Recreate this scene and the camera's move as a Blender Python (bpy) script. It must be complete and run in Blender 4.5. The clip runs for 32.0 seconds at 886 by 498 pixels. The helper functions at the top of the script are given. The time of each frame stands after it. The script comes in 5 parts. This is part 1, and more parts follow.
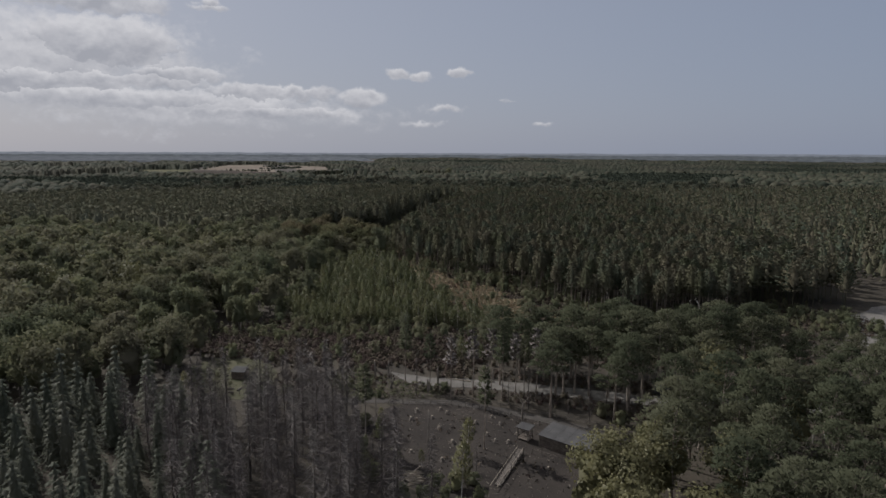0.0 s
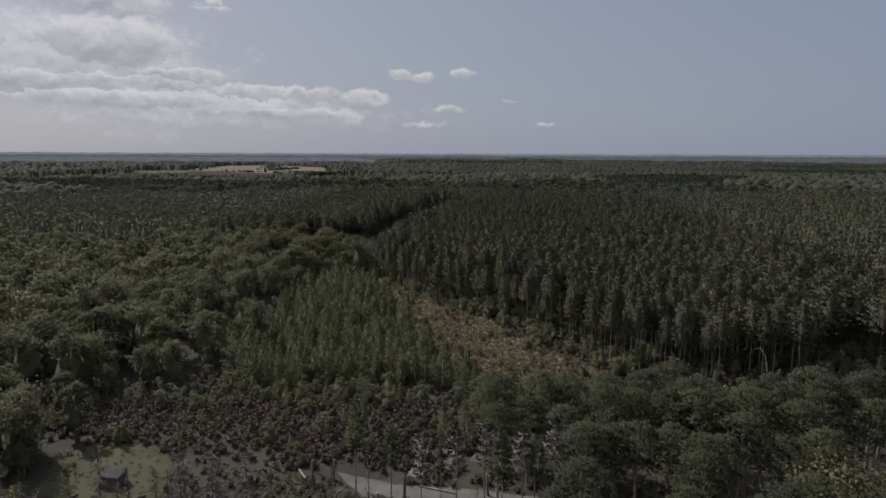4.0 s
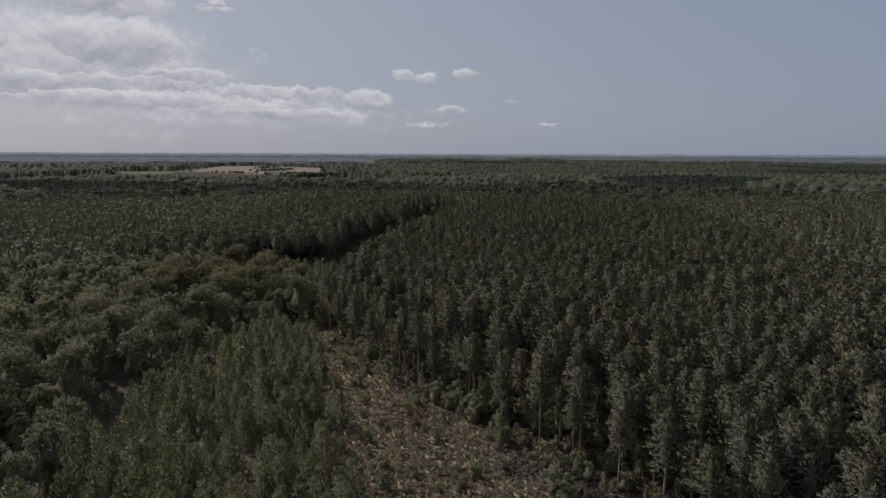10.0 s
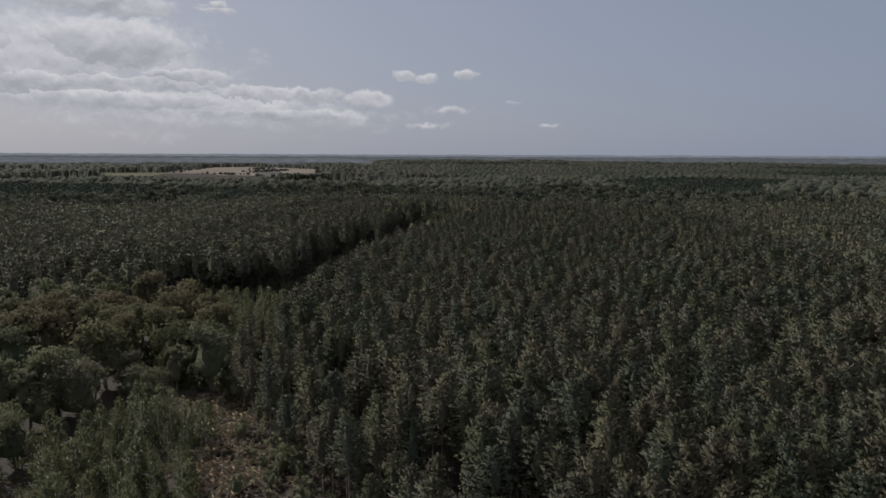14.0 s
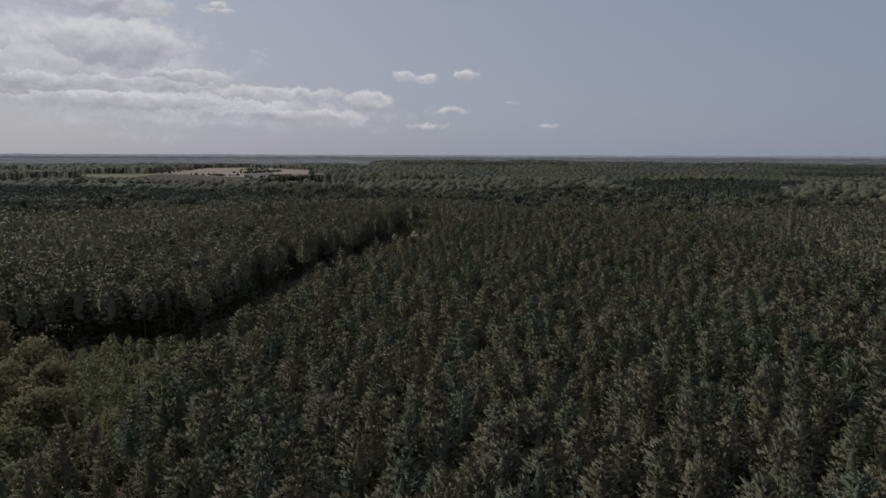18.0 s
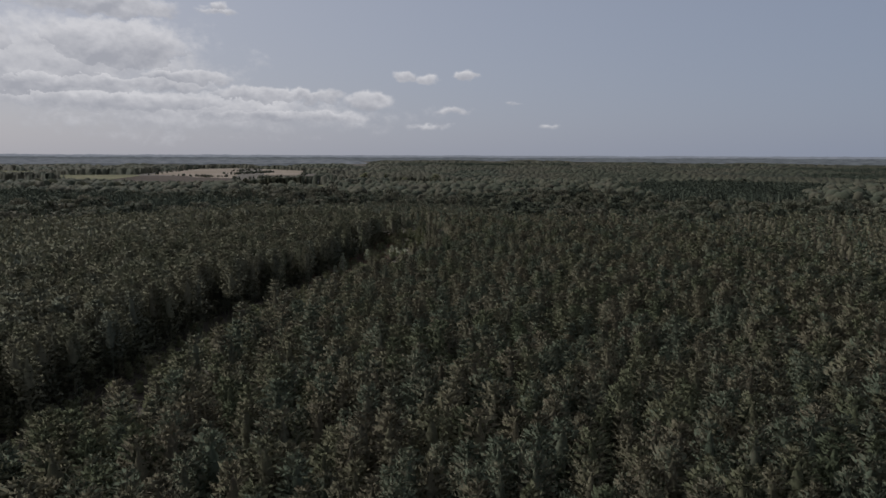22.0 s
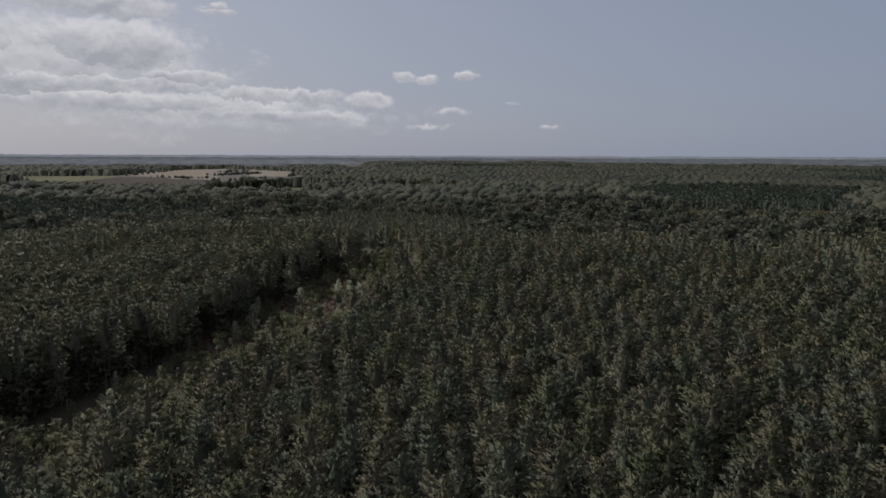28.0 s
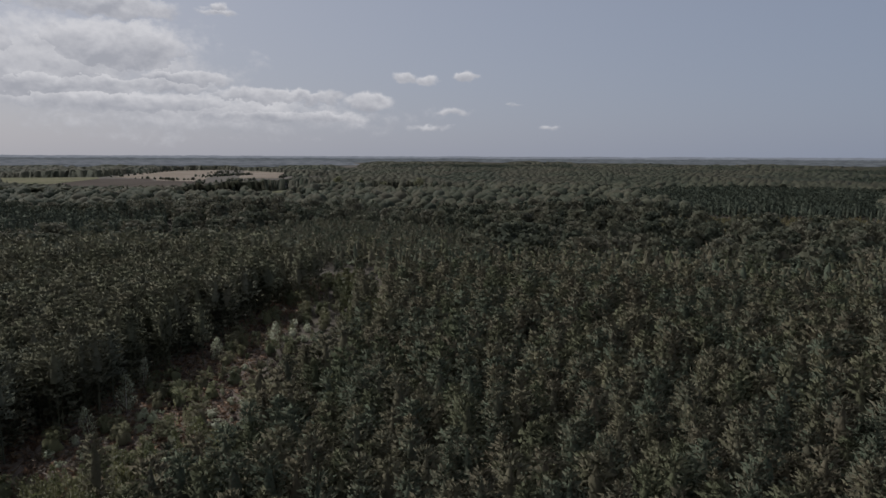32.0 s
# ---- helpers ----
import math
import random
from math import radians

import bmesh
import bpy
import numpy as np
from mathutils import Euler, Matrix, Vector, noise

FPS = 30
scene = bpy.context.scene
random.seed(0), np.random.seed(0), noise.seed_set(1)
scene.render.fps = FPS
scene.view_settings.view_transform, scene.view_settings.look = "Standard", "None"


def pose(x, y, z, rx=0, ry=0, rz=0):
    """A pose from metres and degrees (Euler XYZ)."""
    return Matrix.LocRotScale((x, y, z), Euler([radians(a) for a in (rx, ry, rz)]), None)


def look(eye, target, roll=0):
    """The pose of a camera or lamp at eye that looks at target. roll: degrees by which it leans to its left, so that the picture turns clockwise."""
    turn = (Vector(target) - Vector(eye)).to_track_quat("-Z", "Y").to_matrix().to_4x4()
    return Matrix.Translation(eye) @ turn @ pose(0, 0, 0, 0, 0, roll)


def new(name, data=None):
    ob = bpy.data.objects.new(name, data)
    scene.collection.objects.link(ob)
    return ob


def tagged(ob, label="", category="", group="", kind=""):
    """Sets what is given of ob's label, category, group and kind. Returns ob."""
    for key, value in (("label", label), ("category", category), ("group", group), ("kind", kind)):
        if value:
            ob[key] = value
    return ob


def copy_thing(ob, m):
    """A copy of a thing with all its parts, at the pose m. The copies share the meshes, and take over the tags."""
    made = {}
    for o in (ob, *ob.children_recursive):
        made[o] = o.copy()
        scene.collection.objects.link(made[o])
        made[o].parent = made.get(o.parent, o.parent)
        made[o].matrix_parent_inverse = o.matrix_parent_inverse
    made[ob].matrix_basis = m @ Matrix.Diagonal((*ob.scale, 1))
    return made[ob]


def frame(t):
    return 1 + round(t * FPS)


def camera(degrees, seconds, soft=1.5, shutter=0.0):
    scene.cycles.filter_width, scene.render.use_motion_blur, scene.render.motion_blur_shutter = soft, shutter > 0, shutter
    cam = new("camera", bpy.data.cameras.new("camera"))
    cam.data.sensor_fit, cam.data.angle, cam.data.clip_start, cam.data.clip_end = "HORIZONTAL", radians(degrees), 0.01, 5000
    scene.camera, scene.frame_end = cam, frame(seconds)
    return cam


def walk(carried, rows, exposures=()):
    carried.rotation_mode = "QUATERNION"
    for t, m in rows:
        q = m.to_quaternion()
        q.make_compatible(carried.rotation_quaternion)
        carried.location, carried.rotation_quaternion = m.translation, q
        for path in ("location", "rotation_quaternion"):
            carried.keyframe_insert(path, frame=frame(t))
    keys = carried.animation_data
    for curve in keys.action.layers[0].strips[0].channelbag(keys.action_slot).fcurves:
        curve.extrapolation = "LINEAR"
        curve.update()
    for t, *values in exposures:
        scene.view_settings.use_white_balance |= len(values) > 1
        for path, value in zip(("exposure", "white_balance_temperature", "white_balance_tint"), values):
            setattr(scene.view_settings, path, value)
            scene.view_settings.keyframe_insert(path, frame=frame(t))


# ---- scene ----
# The camera: a drone that flies level at about fifteen metres a second.
cam = camera(70.0, 32.0, soft=1.6)
METRES, STRETCH, EYE, TILT, LEAN, TURN = 300.0, 1.697, 55.5, -8.58, -0.2, 0.0
ROWS = [
    (0.0, 0.0, 0.0, 0.0, 0.0, 0.0, -0.0),
    (0.5, 0.0021, 0.0118, 0.0031, 0.06, 0.01, -0.01),
    (1.0, 0.0045, 0.0246, 0.0063, 0.11, 0.02, 0.0),
    (1.5, 0.0067, 0.0366, 0.0094, 0.16, 0.01, 0.01),
    (2.0, 0.0091, 0.0498, 0.0126, 0.2, 0.03, -0.02),
    (2.5, 0.011, 0.0621, 0.0158, 0.24, 0.03, -0.02),
    (3.0, 0.0135, 0.0757, 0.0192, 0.3, 0.02, -0.02),
    (3.5, 0.0158, 0.0882, 0.0223, 0.36, 0.05, -0.05),
    (5.5, 0.0252, 0.1402, 0.0351, 0.54, 0.1, -0.06),
    (6.0, 0.0277, 0.1541, 0.0386, 0.58, 0.1, -0.06),
    (6.5, 0.0299, 0.1669, 0.0418, 0.6, 0.1, -0.07),
    (7.0, 0.0326, 0.181, 0.0453, 0.65, 0.11, -0.08),
    (7.5, 0.035, 0.1942, 0.0485, 0.68, 0.12, -0.08),
    (8.0, 0.0376, 0.2087, 0.052, 0.72, 0.13, -0.08),
    (8.5, 0.04, 0.2223, 0.0554, 0.74, 0.11, -0.1),
    (9.0, 0.0428, 0.2372, 0.0592, 0.76, 0.11, -0.12),
    (9.5, 0.0451, 0.2513, 0.0628, 0.79, 0.1, -0.11),
    (10.0, 0.0477, 0.2665, 0.0666, 0.81, 0.11, -0.1),
    (10.5, 0.0504, 0.2808, 0.0704, 0.84, 0.12, -0.09),
    (11.0, 0.0532, 0.2963, 0.0741, 0.86, 0.14, -0.08),
    (11.5, 0.0563, 0.3106, 0.0778, 0.89, 0.15, -0.08),
    (12.0, 0.0594, 0.3262, 0.0816, 0.88, 0.18, -0.11),
    (12.5, 0.0626, 0.3408, 0.0851, 0.9, 0.19, -0.13),
    (13.0, 0.0659, 0.3565, 0.0889, 0.92, 0.22, -0.16),
    (13.5, 0.0691, 0.3712, 0.0925, 0.93, 0.24, -0.16),
    (14.0, 0.0725, 0.3869, 0.0965, 0.95, 0.25, -0.15),
    (14.5, 0.0753, 0.4015, 0.0998, 0.94, 0.28, -0.19),
    (16.5, 0.0871, 0.4623, 0.1159, 0.93, 0.27, -0.12),
    (17.0, 0.0903, 0.4784, 0.1199, 0.94, 0.28, -0.11),
    (17.5, 0.0933, 0.4932, 0.1235, 0.94, 0.3, -0.1),
    (18.0, 0.0969, 0.5093, 0.1274, 0.95, 0.31, -0.1),
    (18.5, 0.1004, 0.5243, 0.1311, 0.95, 0.32, -0.11),
    (19.0, 0.1043, 0.5409, 0.1353, 0.96, 0.35, -0.12),
    (19.5, 0.1079, 0.5562, 0.1393, 0.96, 0.37, -0.11),
    (20.0, 0.1116, 0.5728, 0.1437, 0.97, 0.35, -0.11),
    (20.5, 0.115, 0.5882, 0.1473, 0.99, 0.36, -0.13),
    (21.0, 0.1187, 0.6048, 0.1513, 0.99, 0.38, -0.11),
    (21.5, 0.1217, 0.6201, 0.1551, 0.99, 0.38, -0.13),
    (22.0, 0.1252, 0.6367, 0.1592, 1.0, 0.38, -0.13),
    (22.5, 0.1282, 0.6519, 0.1629, 1.0, 0.4, -0.13),
    (23.0, 0.1315, 0.6684, 0.1671, 1.0, 0.41, -0.14),
    (23.5, 0.1347, 0.6836, 0.171, 1.0, 0.4, -0.13),
    (24.0, 0.1381, 0.7001, 0.1751, 0.99, 0.41, -0.13),
    (24.5, 0.1413, 0.7154, 0.1789, 0.99, 0.41, -0.13),
    (25.0, 0.1448, 0.7319, 0.1831, 0.97, 0.42, -0.13),
    (25.5, 0.1479, 0.7472, 0.1869, 0.97, 0.42, -0.13),
    (27.5, 0.1614, 0.8101, 0.2028, 0.99, 0.43, -0.12),
    (28.0, 0.1648, 0.8267, 0.207, 0.98, 0.43, -0.14),
    (28.5, 0.1679, 0.8419, 0.2107, 0.98, 0.45, -0.15),
    (29.0, 0.1712, 0.8584, 0.2147, 0.99, 0.47, -0.16),
    (29.5, 0.1741, 0.8736, 0.2185, 0.99, 0.48, -0.15),
    (30.0, 0.1771, 0.8899, 0.2227, 1.0, 0.49, -0.15),
    (30.5, 0.1799, 0.905, 0.2265, 1.0, 0.5, -0.15),
    (31.0, 0.1829, 0.9213, 0.2307, 0.98, 0.52, -0.16),
    (31.5, 0.1856, 0.9363, 0.2346, 0.97, 0.53, -0.16),
    (32.0, 0.1887, 0.9524, 0.2387, 0.99, 0.54, -0.16),
]
walk(cam, [(t, pose(0, 0, EYE, TILT, LEAN, TURN) @ pose(METRES * x, METRES * STRETCH * y, METRES * z, 90 + pitch / STRETCH, roll / STRETCH, yaw / STRETCH))
           for t, x, y, z, yaw, pitch, roll in ROWS], exposures=((0.0, -0.12, 6250, 12.0), (32.0, -0.12, 6250, 12.0)))

# ---- sky, clouds and sun ----
SUN_AZ, SUN_EL = radians(-49.0), radians(43.0)   # left of straight ahead, above the horizon


def nodes_of(tree):
    def make(kind, *inputs, **settings):
        n = tree.nodes.new(kind)
        for k, v in settings.items():
            if k == "op":
                n.operation = v
            elif k == "blend":
                n.blend_type = v
            elif k == "clamp":
                n.use_clamp = v
        for i, v in enumerate(inputs):
            if v is None:
                continue
            if hasattr(v, "is_linked"):
                tree.links.new(v, n.inputs[i])
            else:
                n.inputs[i].default_value = v
        return n
    return make


world = bpy.data.worlds.new("sky")
scene.world = world
world.use_nodes = True
wt = world.node_tree
wt.nodes.clear()
wn = nodes_of(wt)


def wm(op, *a, clamp=False):
    return wn("ShaderNodeMath", *a, op=op, clamp=clamp).outputs[0]


sky = wt.nodes.new("ShaderNodeTexSky")
sky.sky_type, sky.sun_disc = "NISHITA", False
sky.sun_elevation, sky.sun_rotation = SUN_EL, SUN_AZ
sky.altitude, sky.air_density, sky.dust_density, sky.ozone_density = 100, 1.0, 2.2, 1.4
way = wn("ShaderNodeTexCoord").outputs["Generated"]
xyz = wn("ShaderNodeSeparateXYZ", way)
az = wm("MULTIPLY", wm("ARCTAN2", xyz.outputs[0], xyz.outputs[1]), 57.2958)
el = wm("MULTIPLY", wm("ARCSINE", xyz.outputs[2]), 57.2958)
flat = wn("ShaderNodeCombineXYZ", wm("MULTIPLY", az, 0.75), wm("MULTIPLY", el, 1.0), 3.0).outputs[0]
puff = wt.nodes.new("ShaderNodeTexNoise")
puff.inputs["Scale"].default_value, puff.inputs["Detail"].default_value, puff.inputs["Roughness"].default_value = 0.42, 7.0, 0.55
wt.links.new(flat, puff.inputs["Vector"])
fine = wt.nodes.new("ShaderNodeTexNoise")
fine.inputs["Scale"].default_value, fine.inputs["Detail"].default_value, fine.inputs["Roughness"].default_value = 1.6, 6.0, 0.6
wt.links.new(flat, fine.inputs["Vector"])
ripple = wm("ADD", wm("MULTIPLY", wm("SUBTRACT", puff.outputs[0], 0.5), 1.6), wm("MULTIPLY", wm("SUBTRACT", fine.outputs[0], 0.5), 0.7))
lumps = wt.nodes.new("ShaderNodeTexNoise")
lumps.inputs["Scale"].default_value, lumps.inputs["Detail"].default_value, lumps.inputs["Roughness"].default_value = 0.9, 6.0, 0.58
wt.links.new(flat, lumps.inputs["Vector"])
bent = wn("ShaderNodeSeparateXYZ", lumps.outputs["Color"])
faz = wm("ADD", az, wm("MULTIPLY", wm("SUBTRACT", bent.outputs[0], 0.5), 4.0))
fel = wm("ADD", el, wm("MULTIPLY", wm("SUBTRACT", bent.outputs[1], 0.5), 1.8))
naz = wm("ADD", az, wm("MULTIPLY", wm("SUBTRACT", bent.outputs[0], 0.5), 2.6))
nel = wm("ADD", el, wm("MULTIPLY", wm("SUBTRACT", bent.outputs[1], 0.5), 1.2))
# Cumulus clouds: azimuth, height over the horizon, half width, half height (degrees), weight
CLOUDS = [
    (-27.5, 8.4, 6.2, 2.3, 1.25), (-37.0, 8.2, 5.0, 1.9, 1.1), (-28.4, 11.5, 6.6, 1.15, 1.2), (-29.0, 5.6, 10.0, 0.8, 0.9),
    (-22.5, 6.3, 4.6, 0.7, 0.8), (-27.0, 4.2, 12.0, 1.0, 0.85), (-14.5, 5.1, 7.0, 0.75, 0.95), (-7.2, 4.7, 2.6, 1.0, 0.95),
    (-16.0, 3.4, 12.0, 0.7, 0.7), (-4.0, 6.9, 1.5, 0.6, 0.8), (-2.2, 6.6, 1.4, 0.5, 0.7), (1.5, 7.0, 1.1, 0.55, 0.8),
    (0.3, 4.0, 1.5, 0.32, 0.36), (8.8, 2.6, 0.9, 0.22, 0.38), (-1.8, 2.5, 2.0, 0.25, 0.36), (5.6, 4.6, 0.8, 0.2, 0.34), (-19.3, 11.9, 1.0, 0.35, 0.6),
    (-33.0, 6.8, 15.0, 4.4, 0.52), (-20.0, 3.6, 16.0, 2.2, 0.40), (-42.0, 12.0, 8.0, 3.0, 1.0), (-50.0, 7.0, 10.0, 2.5, 1.0), (-60.0, 16.0, 9.0, 3.0, 0.9), (-19.0, 11.6, 1.6, 0.3, 0.4),
]
cover, crest = None, None
for a0, e0, wa, we, weight in CLOUDS:
    ua, ue = (faz, fel) if wa > 3 else (naz, nel)
    da = wm("DIVIDE", wm("SUBTRACT", ua, a0), wa)
    de = wm("DIVIDE", wm("SUBTRACT", ue, e0), we)
    near = wm("MULTIPLY", wm("SUBTRACT", 1.0, wm("SQRT", wm("ADD", wm("MULTIPLY", da, da), wm("MULTIPLY", de, de)))), weight)
    top = wm("ADD", wm("MULTIPLY", de, 0.75), 0.32, clamp=True)
    if cover is None:
        cover, crest = near, top
    else:
        mine = wm("GREATER_THAN", near, cover)
        crest = wm("ADD", crest, wm("MULTIPLY", mine, wm("SUBTRACT", top, crest)))
        cover = wm("MAXIMUM", cover, near)
# broken cumulus added over the unseen rest of the sky, to brighten the shadows
rest = wt.nodes.new("ShaderNodeTexNoise")
rest.inputs["Scale"].default_value, rest.inputs["Detail"].default_value = 3.2, 6.0
wt.links.new(way, rest.inputs["Vector"])
high = wn("ShaderNodeMapRange", el, 15.0, 26.0, -1.0, 0.0).outputs[0]
cover = wm("MAXIMUM", cover, wm("ADD", high, wm("MULTIPLY", wm("SUBTRACT", rest.outputs[0], 0.47), 3.0)))
edge = wm("ADD", cover, wm("MULTIPLY", ripple, 0.46))
soft_step = wn("ShaderNodeMapRange", edge, -0.04, 0.34, 0.0, 0.92)
soft_step.interpolation_type = "SMOOTHSTEP"
body = wn("ShaderNodeMapRange", edge, 0.15, 0.8, 1.0, 0.0).outputs[0]     # thick middles are greyer than rims
above = wn("ShaderNodeVectorMath", flat, (0.0, 0.55, 0.0), op="ADD").outputs[0]
relief = None
for node, gain in ((puff, 3.0), (lumps, 1.3), (fine, 0.45)):
    over = wt.nodes.new("ShaderNodeTexNoise")
    for key in ("Scale", "Detail", "Roughness"):
        over.inputs[key].default_value = node.inputs[key].default_value
    wt.links.new(above, over.inputs["Vector"])
    step = wm("MULTIPLY", wm("SUBTRACT", node.outputs[0], over.outputs[0]), gain)
    relief = step if relief is None else wm("ADD", relief, step)
glow = wm("ADD", wm("ADD", 0.04, wm("MULTIPLY", body, 0.22)), wm("ADD", wm("MULTIPLY", relief, 0.50), wm("MULTIPLY", crest, 0.95)), clamp=True)
cloud = wn("ShaderNodeMix")
cloud.data_type = "RGBA"
wt.links.new(glow, cloud.inputs["Factor"])
cloud.inputs[6].default_value, cloud.inputs[7].default_value = (0.64, 0.65, 0.695, 1), (1.13, 1.115, 1.115, 1)
# Dusty air: the blue fades to a pale grey towards the horizon; overhead, out of view, kept pale for fill light
pale = wn("ShaderNodeMix")
pale.data_type = "RGBA"
dust = wn("ShaderNodeMapRange", el, 0.0, 22.0, 0.80, 0.66)
wt.links.new(dust.outputs[0], pale.inputs["Factor"])
tint = wn("ShaderNodeMix")
tint.data_type, tint.blend_type = "RGBA", "MULTIPLY"
tint.inputs["Factor"].default_value = 1.0
wt.links.new(sky.outputs[0], tint.inputs[6])
tint.inputs[7].default_value = (0.10, 0.10, 0.10, 1)
wt.links.new(tint.outputs[2], pale.inputs[6])
side = wn("ShaderNodeMapRange", az, -40.0, 40.0, 0.0, 1.0).outputs[0]
veil = wn("ShaderNodeMix")
veil.data_type = "RGBA"
wt.links.new(side, veil.inputs["Factor"])
veil.inputs[6].default_value, veil.inputs[7].default_value = (0.76, 0.77, 0.84, 1), (0.50, 0.57, 0.72, 1)
wt.links.new(veil.outputs[2], pale.inputs[7])
whole = wn("ShaderNodeMix")
whole.data_type = "RGBA"
wt.links.new(soft_step.outputs[0], whole.inputs["Factor"])
wt.links.new(pale.outputs[2], whole.inputs[6])
wt.links.new(cloud.outputs[2], whole.inputs[7])
back = wt.nodes.new("ShaderNodeBackground")
back.inputs["Strength"].default_value = 0.60
wt.links.new(whole.outputs[2], back.inputs["Color"])
wt.links.new(back.outputs[0], wt.nodes.new("ShaderNodeOutputWorld").inputs[0])

sun = new("sun", bpy.data.lights.new("sun", "SUN"))
sun.data.energy, sun.data.angle, sun.data.color = 4.2, radians(0.53), (1.0, 0.965, 0.91)
SUN_WAY = Vector((math.sin(SUN_AZ) * math.cos(SUN_EL), math.cos(SUN_AZ) * math.cos(SUN_EL), math.sin(SUN_EL)))
sun.matrix_world = look(tuple(SUN_WAY * 100), (0, 0, 0))

# ---- materials ----


def material(name, stops, scale=0.5, fine=6.0, rough=0.85, bump=0.3, by="place", leaf=0.0, gloss=0.2, relief=0.05):
    """A surface whose colour runs through stops by noise of two sizes in metres. by: 'place' or 'tree' (a shade of its own for each tree, and for each
    spray of leaves). leaf: how much light passes through."""
    m = bpy.data.materials.new(name)
    m.use_nodes = True
    t = m.node_tree
    t.nodes.clear()
    n = nodes_of(t)

    def mt(op, *a, clamp=False):
        return n("ShaderNodeMath", *a, op=op, clamp=clamp).outputs[0]
    place = n("ShaderNodeNewGeometry")
    if by == "object":
        spot = n("ShaderNodeTexCoord").outputs["Object"]
    else:
        spot = place.outputs["Position"]
    big, small = t.nodes.new("ShaderNodeTexNoise"), t.nodes.new("ShaderNodeTexNoise")
    for node, s, d in ((big, scale, 4.0), (small, fine, 5.0)):
        node.inputs["Scale"].default_value, node.inputs["Detail"].default_value = s, d
        t.links.new(spot, node.inputs["Vector"])
    if by == "tree":
        own = t.nodes.new("ShaderNodeAttribute")
        own.attribute_name = "tint"
        which = mt("FRACT", mt("ADD", own.outputs["Fac"], n("ShaderNodeObjectInfo").outputs["Random"]))
        value = mt("ADD", mt("MULTIPLY", which, 0.84), mt("MULTIPLY", place.outputs["Random Per Island"], 0.16))
        value = mt("ADD", value, mt("MULTIPLY", mt("SUBTRACT", big.outputs[0], 0.5), 0.9), clamp=True)
        value = mt("ADD", value, mt("MULTIPLY", mt("SUBTRACT", small.outputs[0], 0.5), 0.55), clamp=True)
    else:
        own = n("ShaderNodeObjectInfo").outputs["Random"]
        value = mt("ADD", mt("MULTIPLY", big.outputs[0], 0.9), mt("MULTIPLY", mt("SUBTRACT", small.outputs[0], 0.5), 0.8))
        value = mt("ADD", mt("SUBTRACT", mt("MULTIPLY", mt("SUBTRACT", value, 0.5), 1.8), -0.5), mt("MULTIPLY", mt("SUBTRACT", own, 0.5), 0.25), clamp=True)
    ramp = t.nodes.new("ShaderNodeValToRGB")
    while len(ramp.color_ramp.elements) < len(stops):
        ramp.color_ramp.elements.new(0.5)
    for i, (e, c) in enumerate(zip(ramp.color_ramp.elements, stops)):
        e.position, e.color = i / max(1, len(stops) - 1), (c[0] * 1.21, c[1] * 1.21, c[2] * 1.21, 1)
    t.links.new(value, ramp.inputs[0])
    shade = t.nodes.new("ShaderNodeBsdfPrincipled")
    t.links.new(ramp.outputs[0], shade.inputs["Base Color"])
    shade.inputs["Roughness"].default_value = rough
    shade.inputs["Specular IOR Level"].default_value = gloss
    if bump:
        b = n("ShaderNodeBump")
        b.inputs["Strength"].default_value, b.inputs["Distance"].default_value = bump, relief
        t.links.new(small.outputs[0], b.inputs["Height"])
        t.links.new(b.outputs[0], shade.inputs["Normal"])
    out = t.nodes.new("ShaderNodeOutputMaterial")
    if leaf:
        glow = t.nodes.new("ShaderNodeBsdfTranslucent")
        t.links.new(ramp.outputs[0], glow.inputs["Color"])
        mix = t.nodes.new("ShaderNodeMixShader")
        mix.inputs[0].default_value = leaf
        t.links.new(shade.outputs[0], mix.inputs[1])
        t.links.new(glow.outputs[0], mix.inputs[2])
        t.links.new(mix.outputs[0], out.inputs[0])
    else:
        t.links.new(shade.outputs[0], out.inputs[0])
    return m


NEEDLES = material("pine_needles", [(0.0454, 0.0543, 0.0336), (0.0674, 0.0710, 0.0435), (0.0866, 0.0780, 0.0547), (0.0537, 0.0696, 0.0491), (0.0798, 0.0683, 0.0491), (0.0935, 0.0932, 0.0589)], 0.02, 5.0, by="tree", leaf=0.20, rough=0.9, bump=0, gloss=0.03)
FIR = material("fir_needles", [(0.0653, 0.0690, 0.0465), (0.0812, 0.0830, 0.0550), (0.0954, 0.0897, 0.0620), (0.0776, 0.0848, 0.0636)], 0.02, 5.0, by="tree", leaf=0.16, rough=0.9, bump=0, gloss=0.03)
# a darker green than FIR, for the far conifer blocks
DENSE = material("dark_conifer_needles", [(0.030, 0.037, 0.029), (0.042, 0.050, 0.037), (0.054, 0.060, 0.045)], 0.02, 4.0, by="tree", leaf=0.12, rough=0.9, bump=0, gloss=0.03)
BIG_NEEDLES = material("old_pine_needles", [(0.0488, 0.0562, 0.0355), (0.0666, 0.0725, 0.0444), (0.0888, 0.0888, 0.0577)], 0.05, by="tree", leaf=0.42, rough=0.8, bump=0, gloss=0.05)
SPRUCE = material("spruce_needles", [(0.0760, 0.0855, 0.0627), (0.1064, 0.1121, 0.0836), (0.1387, 0.1368, 0.1045)], 0.05, by="tree", leaf=0.35, rough=0.6, bump=0)
